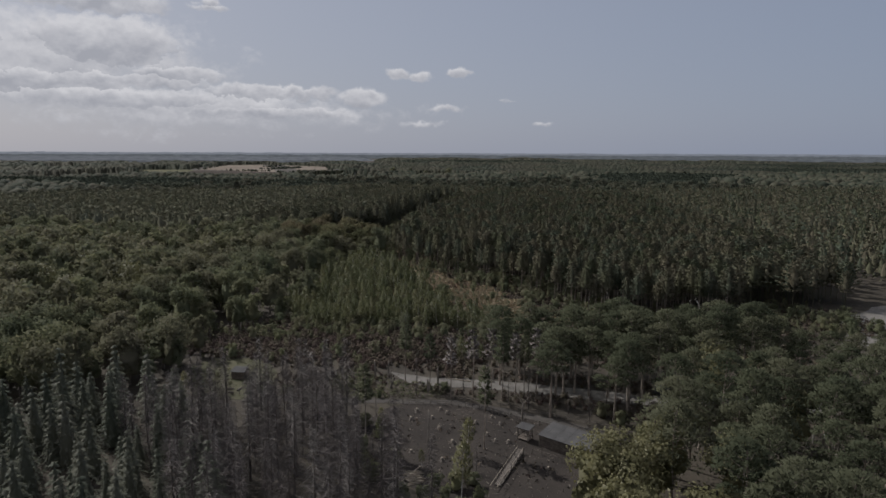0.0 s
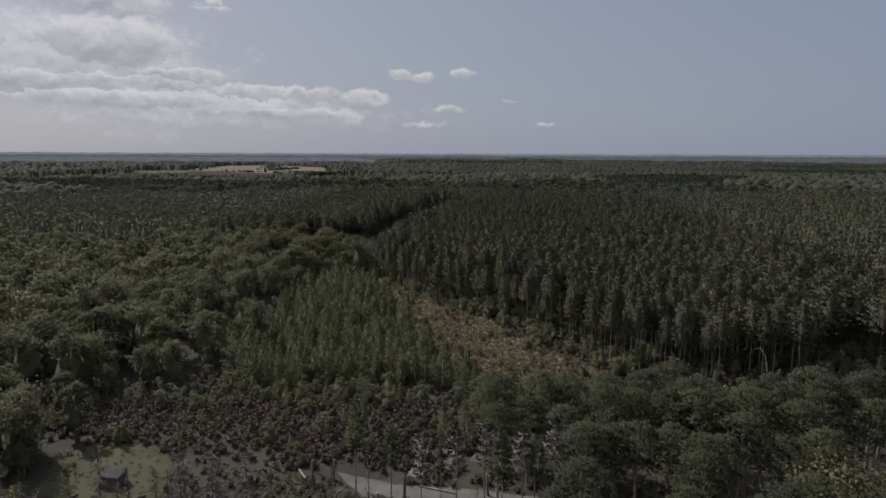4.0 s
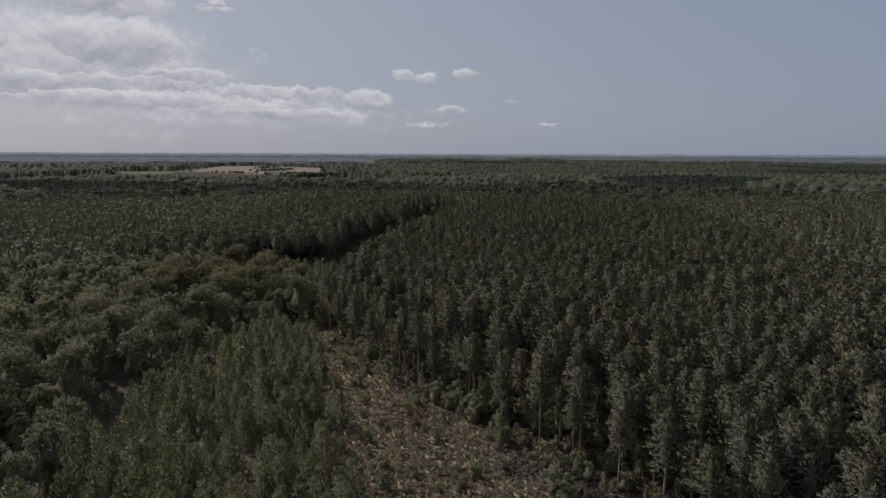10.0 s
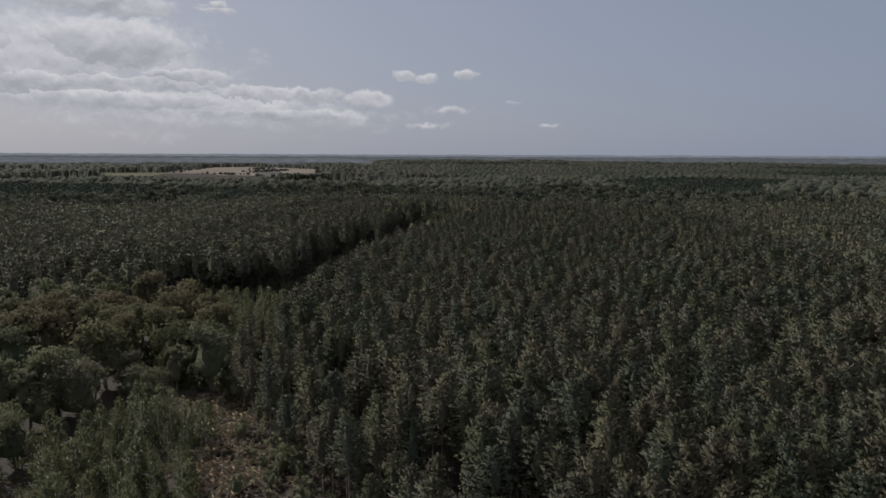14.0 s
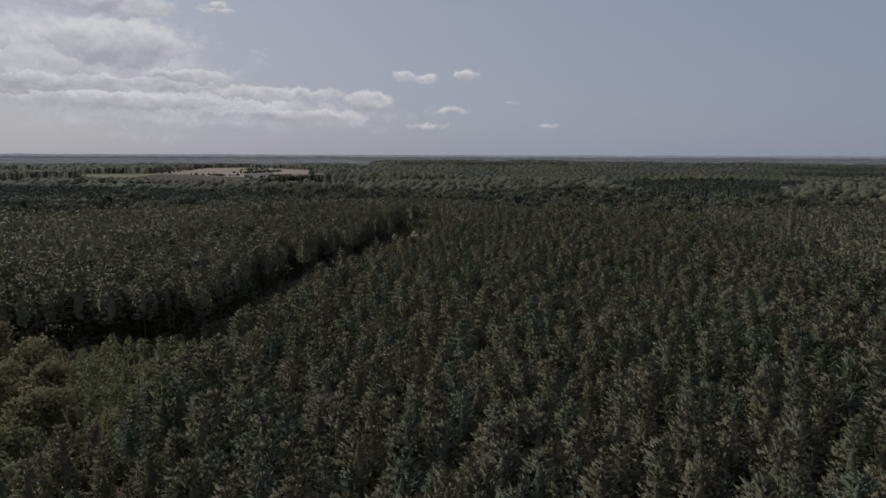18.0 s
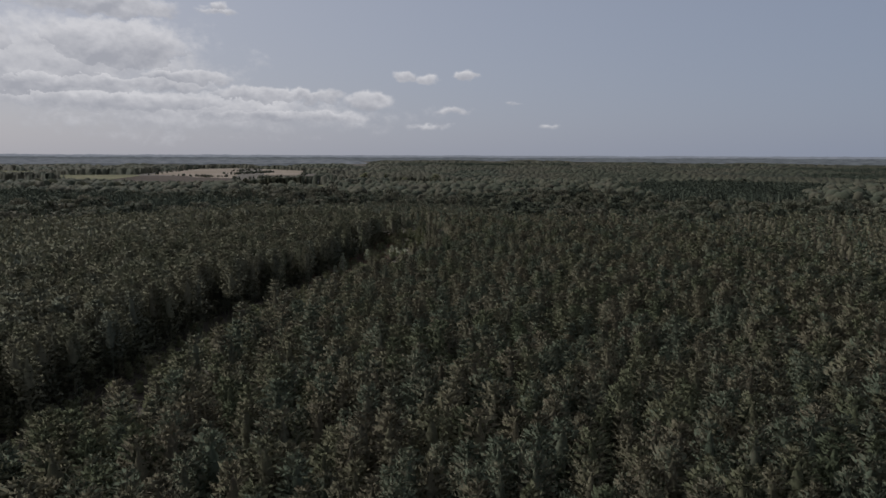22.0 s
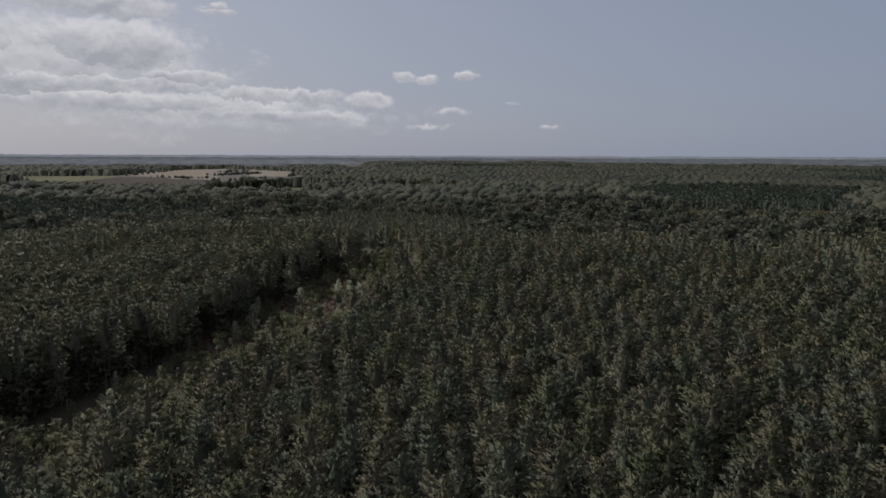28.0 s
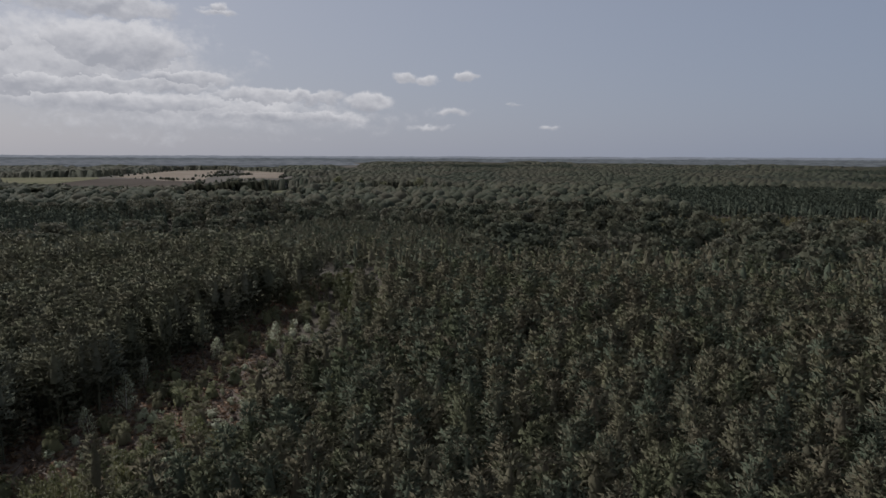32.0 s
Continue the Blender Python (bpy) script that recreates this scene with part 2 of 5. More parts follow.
LEAVES = material("broad_leaves", [(0.0698, 0.0818, 0.0493), (0.1038, 0.1084, 0.0626), (0.1257, 0.1166, 0.0761), (0.0918, 0.1022, 0.0626), (0.1337, 0.1329, 0.0717), (0.1117, 0.1022, 0.0739)], 0.02, by="tree", leaf=0.45, rough=0.75, bump=0, gloss=0.06)
CANOPY = material("canopy_leaves", [(0.0342, 0.0399, 0.0294), (0.0466, 0.0532, 0.0380), (0.0627, 0.0674, 0.0475), (0.0741, 0.0750, 0.0522), (0.0760, 0.0712, 0.0522), (0.0551, 0.0636, 0.0475)], 0.004, 0.8, by="tree", rough=0.8, bump=0, leaf=0.3, gloss=0.05)
AUTUMN = material("turning_leaves", [(0.0780, 0.0854, 0.0457), (0.1046, 0.0968, 0.0534), (0.0974, 0.0780, 0.0496)], 0.05, by="tree", leaf=0.42, rough=0.8, bump=0, gloss=0.05)
BIRCH_LEAVES = material("birch_leaves", [(0.0506, 0.0586, 0.0274), (0.0694, 0.0747, 0.0343), (0.0868, 0.0835, 0.0419)], 0.06, by="tree", leaf=0.48, rough=0.55, bump=0)
YELLOW_LEAVES = material("yellowing_leaves", [(0.0880, 0.0880, 0.0414), (0.1293, 0.1191, 0.0600)], 0.3, by="tree", leaf=0.35, rough=0.55, bump=0)
TWIGS = material("bare_twigs", [(0.070, 0.060, 0.057), (0.105, 0.092, 0.086), (0.150, 0.136, 0.127)], 0.2, by="tree", rough=0.9, bump=0)
BARK = material("pine_bark", [(0.14, 0.115, 0.092), (0.24, 0.20, 0.165), (0.34, 0.30, 0.26)], 1.5, 9.0, rough=0.9)
PALE_BARK = material("birch_bark", [(0.20, 0.18, 0.15), (0.50, 0.47, 0.42), (0.62, 0.59, 0.54)], 2.0, 9.0, rough=0.8)
DARK_BARK = material("dark_bark", [(0.045, 0.038, 0.034), (0.075, 0.064, 0.056), (0.11, 0.095, 0.085)], 1.5, 9.0, rough=0.9)
GREY_BARK = material("grey_bark", [(0.0720, 0.0612, 0.0518), (0.1368, 0.1188, 0.1008), (0.1872, 0.1728, 0.1512)], 1.5, 9.0, rough=0.9)
LITTER = material("forest_floor", [(0.024, 0.021, 0.017), (0.036, 0.031, 0.024), (0.048, 0.040, 0.030), (0.036, 0.036, 0.024)], 0.05, 1.2, rough=0.95, bump=0.6)
HEATH = material("heather", [(0.0425, 0.0306, 0.0263), (0.0629, 0.0450, 0.0365), (0.0561, 0.0493, 0.0323), (0.0765, 0.0578, 0.0450)], 0.12, by="tree", rough=0.95, bump=0)
FERN = material("bracken", [(0.1456, 0.1352, 0.0789), (0.2128, 0.1716, 0.1102), (0.2632, 0.1924, 0.1276), (0.1680, 0.1664, 0.0986)], 0.1, by="tree", leaf=0.3, rough=0.7, bump=0)
RED_FERN = material("rust_bracken", [(0.100, 0.066, 0.045), (0.150, 0.094, 0.062), (0.150, 0.118, 0.070)], 0.1, by="tree", leaf=0.25, rough=0.75, bump=0)
SAND = material("pale_sand", [(0.0786, 0.0730, 0.0645), (0.1178, 0.1093, 0.0981), (0.1570, 0.1487, 0.1346)], 0.25, 3.0, rough=0.95, bump=0.5)
PATH_SOIL = material("path_soil", [(0.0335, 0.0295, 0.0257), (0.0513, 0.0462, 0.0407), (0.0697, 0.0635, 0.0558)], 0.3, 3.0, rough=0.95, bump=0.5)
EARTH = material("bare_earth", [(0.0180, 0.0150, 0.0129), (0.0288, 0.0238, 0.0198), (0.0414, 0.0352, 0.0292)], 0.12, 2.2, rough=0.95, bump=0.6)
GRASS = material("dry_grass", [(0.0360, 0.0372, 0.0204), (0.0552, 0.0528, 0.0300), (0.0750, 0.0690, 0.0420)], 0.15, 2.5, rough=0.95, bump=0.5)
STUBBLE = material("stubble_field", [(0.1212, 0.1026, 0.0824), (0.1462, 0.1252, 0.1040), (0.1711, 0.1520, 0.1303)], 0.006, 0.05, rough=0.95, gloss=0.0)
PLOUGH = material("ploughed_field", [(0.0469, 0.0410, 0.0370), (0.0581, 0.0504, 0.0443), (0.0691, 0.0601, 0.0528)], 0.006, 0.05, rough=0.95, gloss=0.0)
MEADOW = material("far_meadow", [(0.0693, 0.0722, 0.0465), (0.0938, 0.0911, 0.0607), (0.1224, 0.1100, 0.0803)], 0.01, 0.08, rough=0.95, gloss=0.0)
BOARDS = material("weathered_boards", [(0.055, 0.045, 0.037), (0.10, 0.083, 0.068), (0.15, 0.13, 0.11)], 1.2, 8.0, rough=0.85, by="object")
ROOFING = material("grey_roof_felt", [(0.0372, 0.0362, 0.0357), (0.0521, 0.0506, 0.0496), (0.0694, 0.0670, 0.0645)], 0.5, 6.0, rough=0.85, by="object")
STAKES = material("fence_wood", [(0.075, 0.065, 0.055), (0.12, 0.105, 0.09), (0.17, 0.15, 0.13)], 2.0, 9.0, rough=0.9)
SILVER_LEAVES = material("silvery_leaves", [(0.16, 0.18, 0.115), (0.22, 0.235, 0.16), (0.27, 0.275, 0.20)], 0.3, by="tree", leaf=0.35, rough=0.6, bump=0)
RUST_EARTH = material("rust_earth", [(0.046, 0.038, 0.032), (0.074, 0.058, 0.047), (0.130, 0.115, 0.095)], 0.10, 2.2, rough=0.95, bump=0.6)
CUT_WOOD = material("pale_cut_wood", [(0.17, 0.145, 0.115), (0.25, 0.215, 0.17), (0.33, 0.29, 0.235)], 2.0, 9.0, rough=0.85)
DARK_METAL = material("dark_paint", [(0.018, 0.02, 0.022), (0.03, 0.032, 0.034)], 1.0, 5.0, rough=0.4, bump=0, by="object")
PALE_METAL = material("pale_paint", [(0.34, 0.34, 0.335), (0.44, 0.44, 0.43)], 1.0, 5.0, rough=0.5, bump=0, by="object")

# ---- tools ----
RNG = np.random.default_rng(11)


def mesh_of(name, v, f, mat, tint=None, normals=None):
    """A mesh of triangles, with the normals of its shape as a whole where they are given."""
    me = bpy.data.meshes.new(name)
    v, f = np.asarray(v, np.float32), np.asarray(f, np.int32)
    me.vertices.add(len(v))
    me.vertices.foreach_set("co", v.ravel())
    me.loops.add(f.size)
    me.loops.foreach_set("vertex_index", f.ravel())
    me.polygons.add(len(f))
    me.polygons.foreach_set("loop_start", np.arange(len(f), dtype=np.int32) * 3)
    if tint is not None:
        me.attributes.new("tint", "FLOAT", "POINT").data.foreach_set("value", np.asarray(tint, np.float32))
    me.materials.append(mat)
    me.update(calc_edges=True)
    if normals is not None:
        me.polygons.foreach_set("use_smooth", np.ones(len(f), bool))
        me.normals_split_custom_set_from_vertices(np.asarray(normals, np.float32))
    return me


def part(name, bm, mat, parent, label=""):
    me = bpy.data.meshes.new(name)
    bm.to_mesh(me)
    bm.free()
    me.materials.append(mat)
    ob = new(name, me)
    ob.parent = parent
    return tagged(ob, label)


def box(bm, x, y, z, sx, sy, sz, turn=0.0, bevel=0.0, lean=0.0):
    """A block with its middle at x, y, z."""
    m = pose(x, y, z, lean, 0, turn) @ Matrix.Diagonal((sx, sy, sz, 1))
    got = bmesh.ops.create_cube(bm, size=1, matrix=m)
    if bevel:
        edges = list({e for v in got["verts"] for e in v.link_edges})
        bmesh.ops.bevel(bm, geom=edges, offset=bevel, segments=1, affect="EDGES")
    return bm


def inside(pts, poly):
    """Which of the points lie in the polygon."""
    x, y = pts[:, 0], pts[:, 1]
    hit = np.zeros(len(pts), bool)
    for (x0, y0), (x1, y1) in zip(poly, poly[1:] + poly[:1]):
        if y0 != y1:
            hit ^= ((y0 > y) != (y1 > y)) & (x < (x1 - x0) * (y - y0) / (y1 - y0) + x0)
    return hit


def planted(poly, gap, jitter=0.45, rows=1.0, turn=0.0, stray=0.0):
    """Places of trees in a polygon, in uneven rows. stray: how far the rim wanders."""
    p = np.array(poly, float)
    mid, size = p.mean(0), np.abs(p - p.mean(0)).max() * 1.5
    a = np.arange(-size, size, gap)
    b = np.arange(-size, size, gap * rows)
    g = np.stack(np.meshgrid(a, b), -1).reshape(-1, 2)
    g[:, 0] += (np.round((g[:, 1] + size) / (gap * rows)) % 2) * gap * 0.5
    g += RNG.uniform(-jitter, jitter, g.shape) * gap
    c, s = math.cos(turn), math.sin(turn)
    g = g @ np.array([[c, s], [-s, c]]) + mid
    if stray:
        x, y = g[:, 0], g[:, 1]
        w = np.stack([np.sin(x * 0.31 + 1.7 * np.sin(y * 0.17)) + np.sin(y * 0.47 + 2), np.sin(y * 0.29 + 1.9 * np.sin(x * 0.15)) + np.sin(x * 0.53)], 1)
        return g[inside(g + (w * 0.5 + RNG.normal(size=g.shape) * 0.35) * stray, poly)]
    return g[inside(g, poly)]


def unit(v):
    return v / np.maximum(np.linalg.norm(v, axis=1, keepdims=True), 1e-6)


def lie(v, outward):
    """Turns each leaf's face outward; normals between its own and the outward way of the crown."""
    own = unit(np.cross(v[:, 1] - v[:, 0], v[:, 2] - v[:, 0]))
    inward = (own * outward).sum(1) < 0
    own[inward] *= -1
    v[inward] = v[inward][:, [0, 2, 1]]
    return np.repeat(unit(outward * 0.9 + own * 0.32), 3, axis=0)


def sprays(at, way, length, width, outward=None):
    """Pointed sprays of leaves or needles: one triangle each, from its foot along its way."""
    n = len(at)
    outward = way if outward is None else outward
    side = unit(np.cross(way, RNG.normal(size=(n, 3))))
    v = np.empty((n, 3, 3))
    v[:, 0] = at - side * width[:, None] * 0.5
    v[:, 1] = at + side * width[:, None] * 0.5
    v[:, 2] = at + way * length[:, None]
    nrm = lie(v, outward)
    return v.reshape(-1, 3), np.arange(3 * n).reshape(-1, 3), nrm


def leaves(at, normal, size, outward=None):
    """Leafy scraps: one triangle each, turned about its normal."""
    n = len(at)
    outward = normal if outward is None else outward
    a = unit(np.cross(normal, RNG.normal(size=(n, 3))))
    b = np.cross(normal, a)
    v = np.empty((n, 3, 3))
    v[:, 0] = at + a * size[:, None] * 0.62
    v[:, 1] = at - a * size[:, None] * 0.42 + b * size[:, None] * 0.5
    v[:, 2] = at - a * size[:, None] * 0.30 - b * size[:, None] * 0.56
    nrm = lie(v, outward)
    return v.reshape(-1, 3), np.arange(3 * n).reshape(-1, 3), nrm


def tube(points, radii, sides=5):
    """A tapered limb."""
    v, f = [], []
    for i, (p, r) in enumerate(zip(points, radii)):
        for k in range(sides):
            a = 2 * math.pi * k / sides
            v.append((p[0] + r * math.cos(a), p[1] + r * math.sin(a), p[2]))
        if i:
            o = (i - 1) * sides
            for k in range(sides):
                j = (k + 1) % sides
                f += [(o + k, o + j, o + sides + j), (o + k, o + sides + j, o + sides + k)]
    mid = np.repeat(np.array(points, float), sides, axis=0)
    return np.array(v, float), np.array(f, int), unit(np.array(v, float) - mid)


def joined(pieces):
    """Meshes (v, f) joined into one."""
    vs, fs, ns, o = [], [], [], 0
    for v, f, nrm in pieces:
        vs.append(v)
        fs.append(f + o)
        ns.append(nrm)
        o += len(v)
    return np.concatenate(vs), np.concatenate(fs), np.concatenate(ns)


def strewn(name, forms, places, heights, mat, label, category, ground=None, squash=0.12):
    """One object of kind stuff: the forms set down at the places, each grown and turned in its own way."""
    if not len(places):
        return None
    pick = RNG.integers(0, len(forms), len(places))
    vs, fs, ts, ns, o = [], [], [], [], 0
    z = np.zeros(len(places)) if ground is None else ground(places)
    for k, (v, f, nrm) in enumerate(forms):
        ids = np.nonzero(pick == k)[0]
        if not len(ids):
            continue
        a = RNG.uniform(0, 2 * math.pi, len(ids))
        s = heights[ids]
        w = s * RNG.uniform(1 - squash, 1 + squash, len(ids))
        c, sn = np.cos(a), np.sin(a)
        out = np.empty((len(ids), len(v), 3), np.float32)
        out[:, :, 0] = (c[:, None] * v[None, :, 0] - sn[:, None] * v[None, :, 1]) * w[:, None] + places[ids, 0:1]
        out[:, :, 1] = (sn[:, None] * v[None, :, 0] + c[:, None] * v[None, :, 1]) * w[:, None] + places[ids, 1:2]
        out[:, :, 2] = v[None, :, 2] * s[:, None] + z[ids][:, None]
        vs.append(out.reshape(-1, 3))
        turned = np.empty((len(ids), len(v), 3), np.float32)
        turned[:, :, 0] = c[:, None] * nrm[None, :, 0] - sn[:, None] * nrm[None, :, 1]
        turned[:, :, 1] = sn[:, None] * nrm[None, :, 0] + c[:, None] * nrm[None, :, 1]
        turned[:, :, 2] = nrm[None, :, 2]
        ns.append(turned.reshape(-1, 3))
        fs.append((f[None] + (np.arange(len(ids)) * len(v))[:, None, None] + o).reshape(-1, 3))
        ts.append(np.repeat(RNG.uniform(0, 1, len(ids)), len(v)))
        o += len(ids) * len(v)
    ob = new(name, mesh_of(name, np.concatenate(vs), np.concatenate(fs), mat, np.concatenate(ts), np.concatenate(ns)))
    return tagged(ob, label, category, kind="stuff")


# ---- tree forms, one metre high: (trunk with limbs), (crown) ----


def pine_form(n, spread=0.125, foot=0.42, spray=0.048, limbs=9, sides=5, core=6, whorls=9, arms=6):
    """A planted pine: a pointed crown of whorls, each of spreading arms whose tufts of needles turn up."""
    bend = RNG.normal(size=2) * 0.012
    t = np.linspace(0, 0.97, 5)
    pts = [(bend[0] * math.sin(3 * u), bend[1] * math.sin(2.4 * u), u) for u in t]
    wood = [tube(pts, 0.0085 * (1 - t) + 0.0015, sides)]
    long_arm = RNG.uniform(0.62, 1.18, (whorls, arms))
    bearing = np.arange(arms)[None] * 2 * math.pi / arms + RNG.uniform(0, 6.3, (whorls, 1)) + RNG.normal(size=(whorls, arms)) * 0.25
    w = np.minimum((RNG.uniform(0, 1, n) ** 1.15 * whorls).astype(int), whorls - 1)
    k = RNG.integers(0, arms, n)
    h = (w + 0.5) / whorls
    reach = (spread * np.minimum(1, (h + 0.30) / 0.48) * (1 - h ** 1.9) ** 0.72 + 0.014) * long_arm[w, k]
    turn = bearing[w, k]
    s = RNG.uniform(0.12, 1.0, n) ** 0.6
    out = np.stack([np.cos(turn), np.sin(turn), np.zeros(n)], 1)
    across = np.stack([-np.sin(turn), np.cos(turn), np.zeros(n)], 1)
    at = out * (reach * s)[:, None] + across * (RNG.normal(size=n) * reach * 0.20 * (1.15 - 0.4 * s))[:, None]
    at[:, 2] = foot + (1 - foot) * 0.95 * h + reach * s * (0.10 + 0.55 * h) + RNG.normal(size=n) * 0.006
    way = unit(out * 0.80 + across * (RNG.normal(size=n) * 0.35)[:, None] + np.array([0, 0, 1.0]) * (0.16 + 0.6 * h)[:, None] + RNG.normal(size=(n, 3)) * 0.34)
    crown = sprays(at, way, RNG.uniform(0.7, 1.3, n) * spray * 1.1, RNG.uniform(0.42, 0.75, n) * spray, unit(out * 0.8 + np.array([0, 0, 0.8])))
    # a solid core added inside the crown, so that gaps show dark green, not black
    if core:
        q = np.linspace(0.0, 1.0, 6 if core > 4 else 4)
        girth = (0.30 if core > 4 else 0.42) * (spread * np.minimum(1, (q + 0.30) / 0.48) * (1 - q ** 1.9) ** 0.72 + 0.006)
        cv, cf, cn = tube([(0, 0, foot + (1 - foot) * (0.22 + 0.62 * w)) for w in q], girth, core)
        cv[:, :2] *= RNG.uniform(0.66, 1.3, (len(cv), 1))
        cv[:, 2] += RNG.normal(size=len(cv)) * 0.024
        crown = joined([crown, (cv, cf, unit(cn + np.array([0, 0, 0.8])))])
    for k in range(limbs):
        h, a = RNG.uniform(foot - 0.10, 0.85), RNG.uniform(0, 6.3)
        r = spread * 0.7
        wood.append(tube([(0, 0, h), (r * math.cos(a), r * math.sin(a), h + 0.02)], [0.003, 0.0008], 3))
    return joined(wood), crown


def old_pine_form(n, spread=0.27, foot=0.45):
    """A grown pine: a broad, uneven crown of flat plates of needles on heavy limbs."""
    t = np.linspace(0, 0.9, 6)
    bend = RNG.normal(size=2) * 0.02
    pts = [(bend[0] * math.sin(3 * q), bend[1] * math.sin(2 * q), q) for q in t]
    wood, crown = [tube(pts, 0.014 * (1 - t) + 0.003, 6)], []
    plates = 17
    for k in range(plates):
        q = k / (plates - 1)
        a, r = k * 2.4 + RNG.normal() * 0.3, spread * (1 - q ** 2.2) ** 0.6 * RNG.uniform(0.45, 0.95)
        c = np.array([r * math.cos(a), r * math.sin(a), foot + (0.95 - foot) * q + RNG.normal() * 0.015])
        wood.append(tube([(0, 0, c[2] - 0.07), tuple(c * (0.55, 0.55, 1) - (0, 0, 0.045)), tuple(c)], [0.006, 0.004, 0.0012], 4))
        m = n // plates
        size = spread * RNG.uniform(0.36, 0.52)
        d = unit(RNG.normal(size=(m, 3)))
        d[:, 2] = np.abs(d[:, 2]) * 0.9 - 0.22
        at = c + d * size * RNG.uniform(0.6, 1.0, m)[:, None] * np.array([1, 1, 0.6])
        way = unit(d + np.array([0, 0, 0.5]) + RNG.normal(size=(m, 3)) * 0.4)
        crown.append(sprays(at, way, RNG.uniform(0.6, 1.2, m) * 0.034, RNG.uniform(0.5, 0.9, m) * 0.030, unit(d * 0.6 + np.array([0, 0, 1.0]))))
    return joined(wood), joined(crown)


def heart(spread, foot):
    """The inner mass of a crown: a solid core added to soften its dark gaps."""
    v, f, nrm = dome_form(3, 7, spread * 0.58, 0.2)
    v = v * (1, 1, 0.72 - foot) + (0, 0, foot + 0.06)
    return v, f, unit(nrm + (0, 0, 0.4))


def leafy_form(n, spread=0.36, foot=0.22, lobes=15, scrap=0.05):
    """A broadleaved tree: uneven clumps of leaves heaped up, large ones low and small ones on top, with gaps between."""
    t = np.linspace(0, 0.55, 4)
    wood, crown = [tube([(0.02 * math.sin(4 * q), 0, q) for q in t], 0.024 * (1 - t), 6)], []
    lean = RNG.normal(size=2) * spread * 0.12
    stretch = RNG.uniform(0.82, 1.2)
    for k in range(lobes):
        q = (k + 0.5) / lobes
        a, r = k * 2.4 + RNG.normal() * 0.5, spread * 0.80 * math.sqrt(q) * RNG.uniform(0.72, 1.12)
        zc = foot + (0.88 - foot) * (0.22 + 0.78 * math.sqrt(max(0.0, 1 - (r / spread) ** 2))) + RNG.normal() * 0.055
        if k % 4 == 3:
            zc = foot + 0.12 + RNG.uniform(0, 0.2)
        c = np.array([r * math.cos(a) * stretch + lean[0] * zc, r * math.sin(a) / stretch + lean[1] * zc, zc])
        wood.append(tube([(0, 0, 0.22 + 0.2 * RNG.random()), tuple(c * (0.5, 0.5, 0.85)), tuple(c)], [0.010, 0.006, 0.002], 4))
        m = n // lobes
        size = spread * RNG.uniform(0.20, 0.46)
        d = unit(RNG.normal(size=(m, 3)) + np.array([0, 0, 0.35]))
        at = c + d * (size * RNG.uniform(0.55, 1.16, m))[:, None] * (1, 1, RNG.uniform(0.8, 1.25))
        normal = unit(d + RNG.normal(size=(m, 3)) * 0.6)
        crown.append(leaves(at, normal, RNG.uniform(0.5, 1.3, m) * scrap, unit(d * 1.0 + (at - (0, 0, 0.5)) * 0.5 + (0, 0, 0.35))))
    crown.append(heart(spread * 0.94, foot))
    v, f, nrm = joined(crown)
    v[:, 2] = np.minimum(v[:, 2], 1.06)
    return joined(wood), (v, f, nrm)


def birch_form(n, spread=0.2, foot=0.06, spray=0.066):
    """A young birch: a slim upright plume of small sprays, soft at its rim and pointed at its top."""
    t = np.linspace(0, 0.95, 5)
    lean = RNG.normal(size=2) * 0.04
    wood = [tube([(lean[0] * q, lean[1] * q, q) for q in t], 0.010 * (1 - t) + 0.001, 4)]
    u = RNG.uniform(0, 1, n)
    reach = spread * (np.sin(np.pi * np.clip(u * 0.70 + 0.24, 0, 1)) ** 0.9) * RNG.uniform(0.15, 1.0, n) ** 0.6
    turn = RNG.integers(0, 9, n) * 0.698 + np.floor(u * 6) * 1.1 + RNG.normal(size=n) * 0.25
    out = np.stack([np.cos(turn), np.sin(turn), np.zeros(n)], 1)
    at = out * reach[:, None]
    at[:, :2] += u[:, None] * lean
    at[:, 2] = foot + (0.95 - foot) * u
    way = unit(out * 0.5 + np.array([0, 0, 0.95]) + RNG.normal(size=(n, 3)) * 0.42)
    return joined(wood), sprays(at, way, RNG.uniform(0.7, 1.4, n) * spray * 1.15, RNG.uniform(0.4, 0.75, n) * spray, unit(out * 0.6 + np.array([0, 0, 1.0])))


def bare_form(n, spread=0.10, foot=0.12):
    """A dying larch: a thin stem with tiers of bare, drooping twigs."""
    t = np.linspace(0, 1, 6)
    bend = RNG.normal(size=2) * 0.01
    wood = [tube([(bend[0] * math.sin(3 * q), bend[1] * math.sin(2 * q), q) for q in t], 0.0105 * (1 - t) + 0.0015, 5)]
    u = RNG.uniform(0, 1, n)
    turn = RNG.uniform(0, 6.283, n)
    out = np.stack([np.cos(turn), np.sin(turn), np.zeros(n)], 1)
    reach = spread * (1 - 0.75 * u) * RNG.uniform(0.5, 1.2, n)
    s = RNG.uniform(0.0, 0.6, n)
    at = out * (reach * s)[:, None]
    at[:, 2] = foot + (0.98 - foot) * u
    way = unit(out + np.array([0, 0, -0.25]) + RNG.normal(size=(n, 3)) * 0.28)
    return joined(wood), sprays(at, way, reach * RNG.uniform(0.7, 1.4, n) + 0.014, RNG.uniform(0.0018, 0.0050, n))


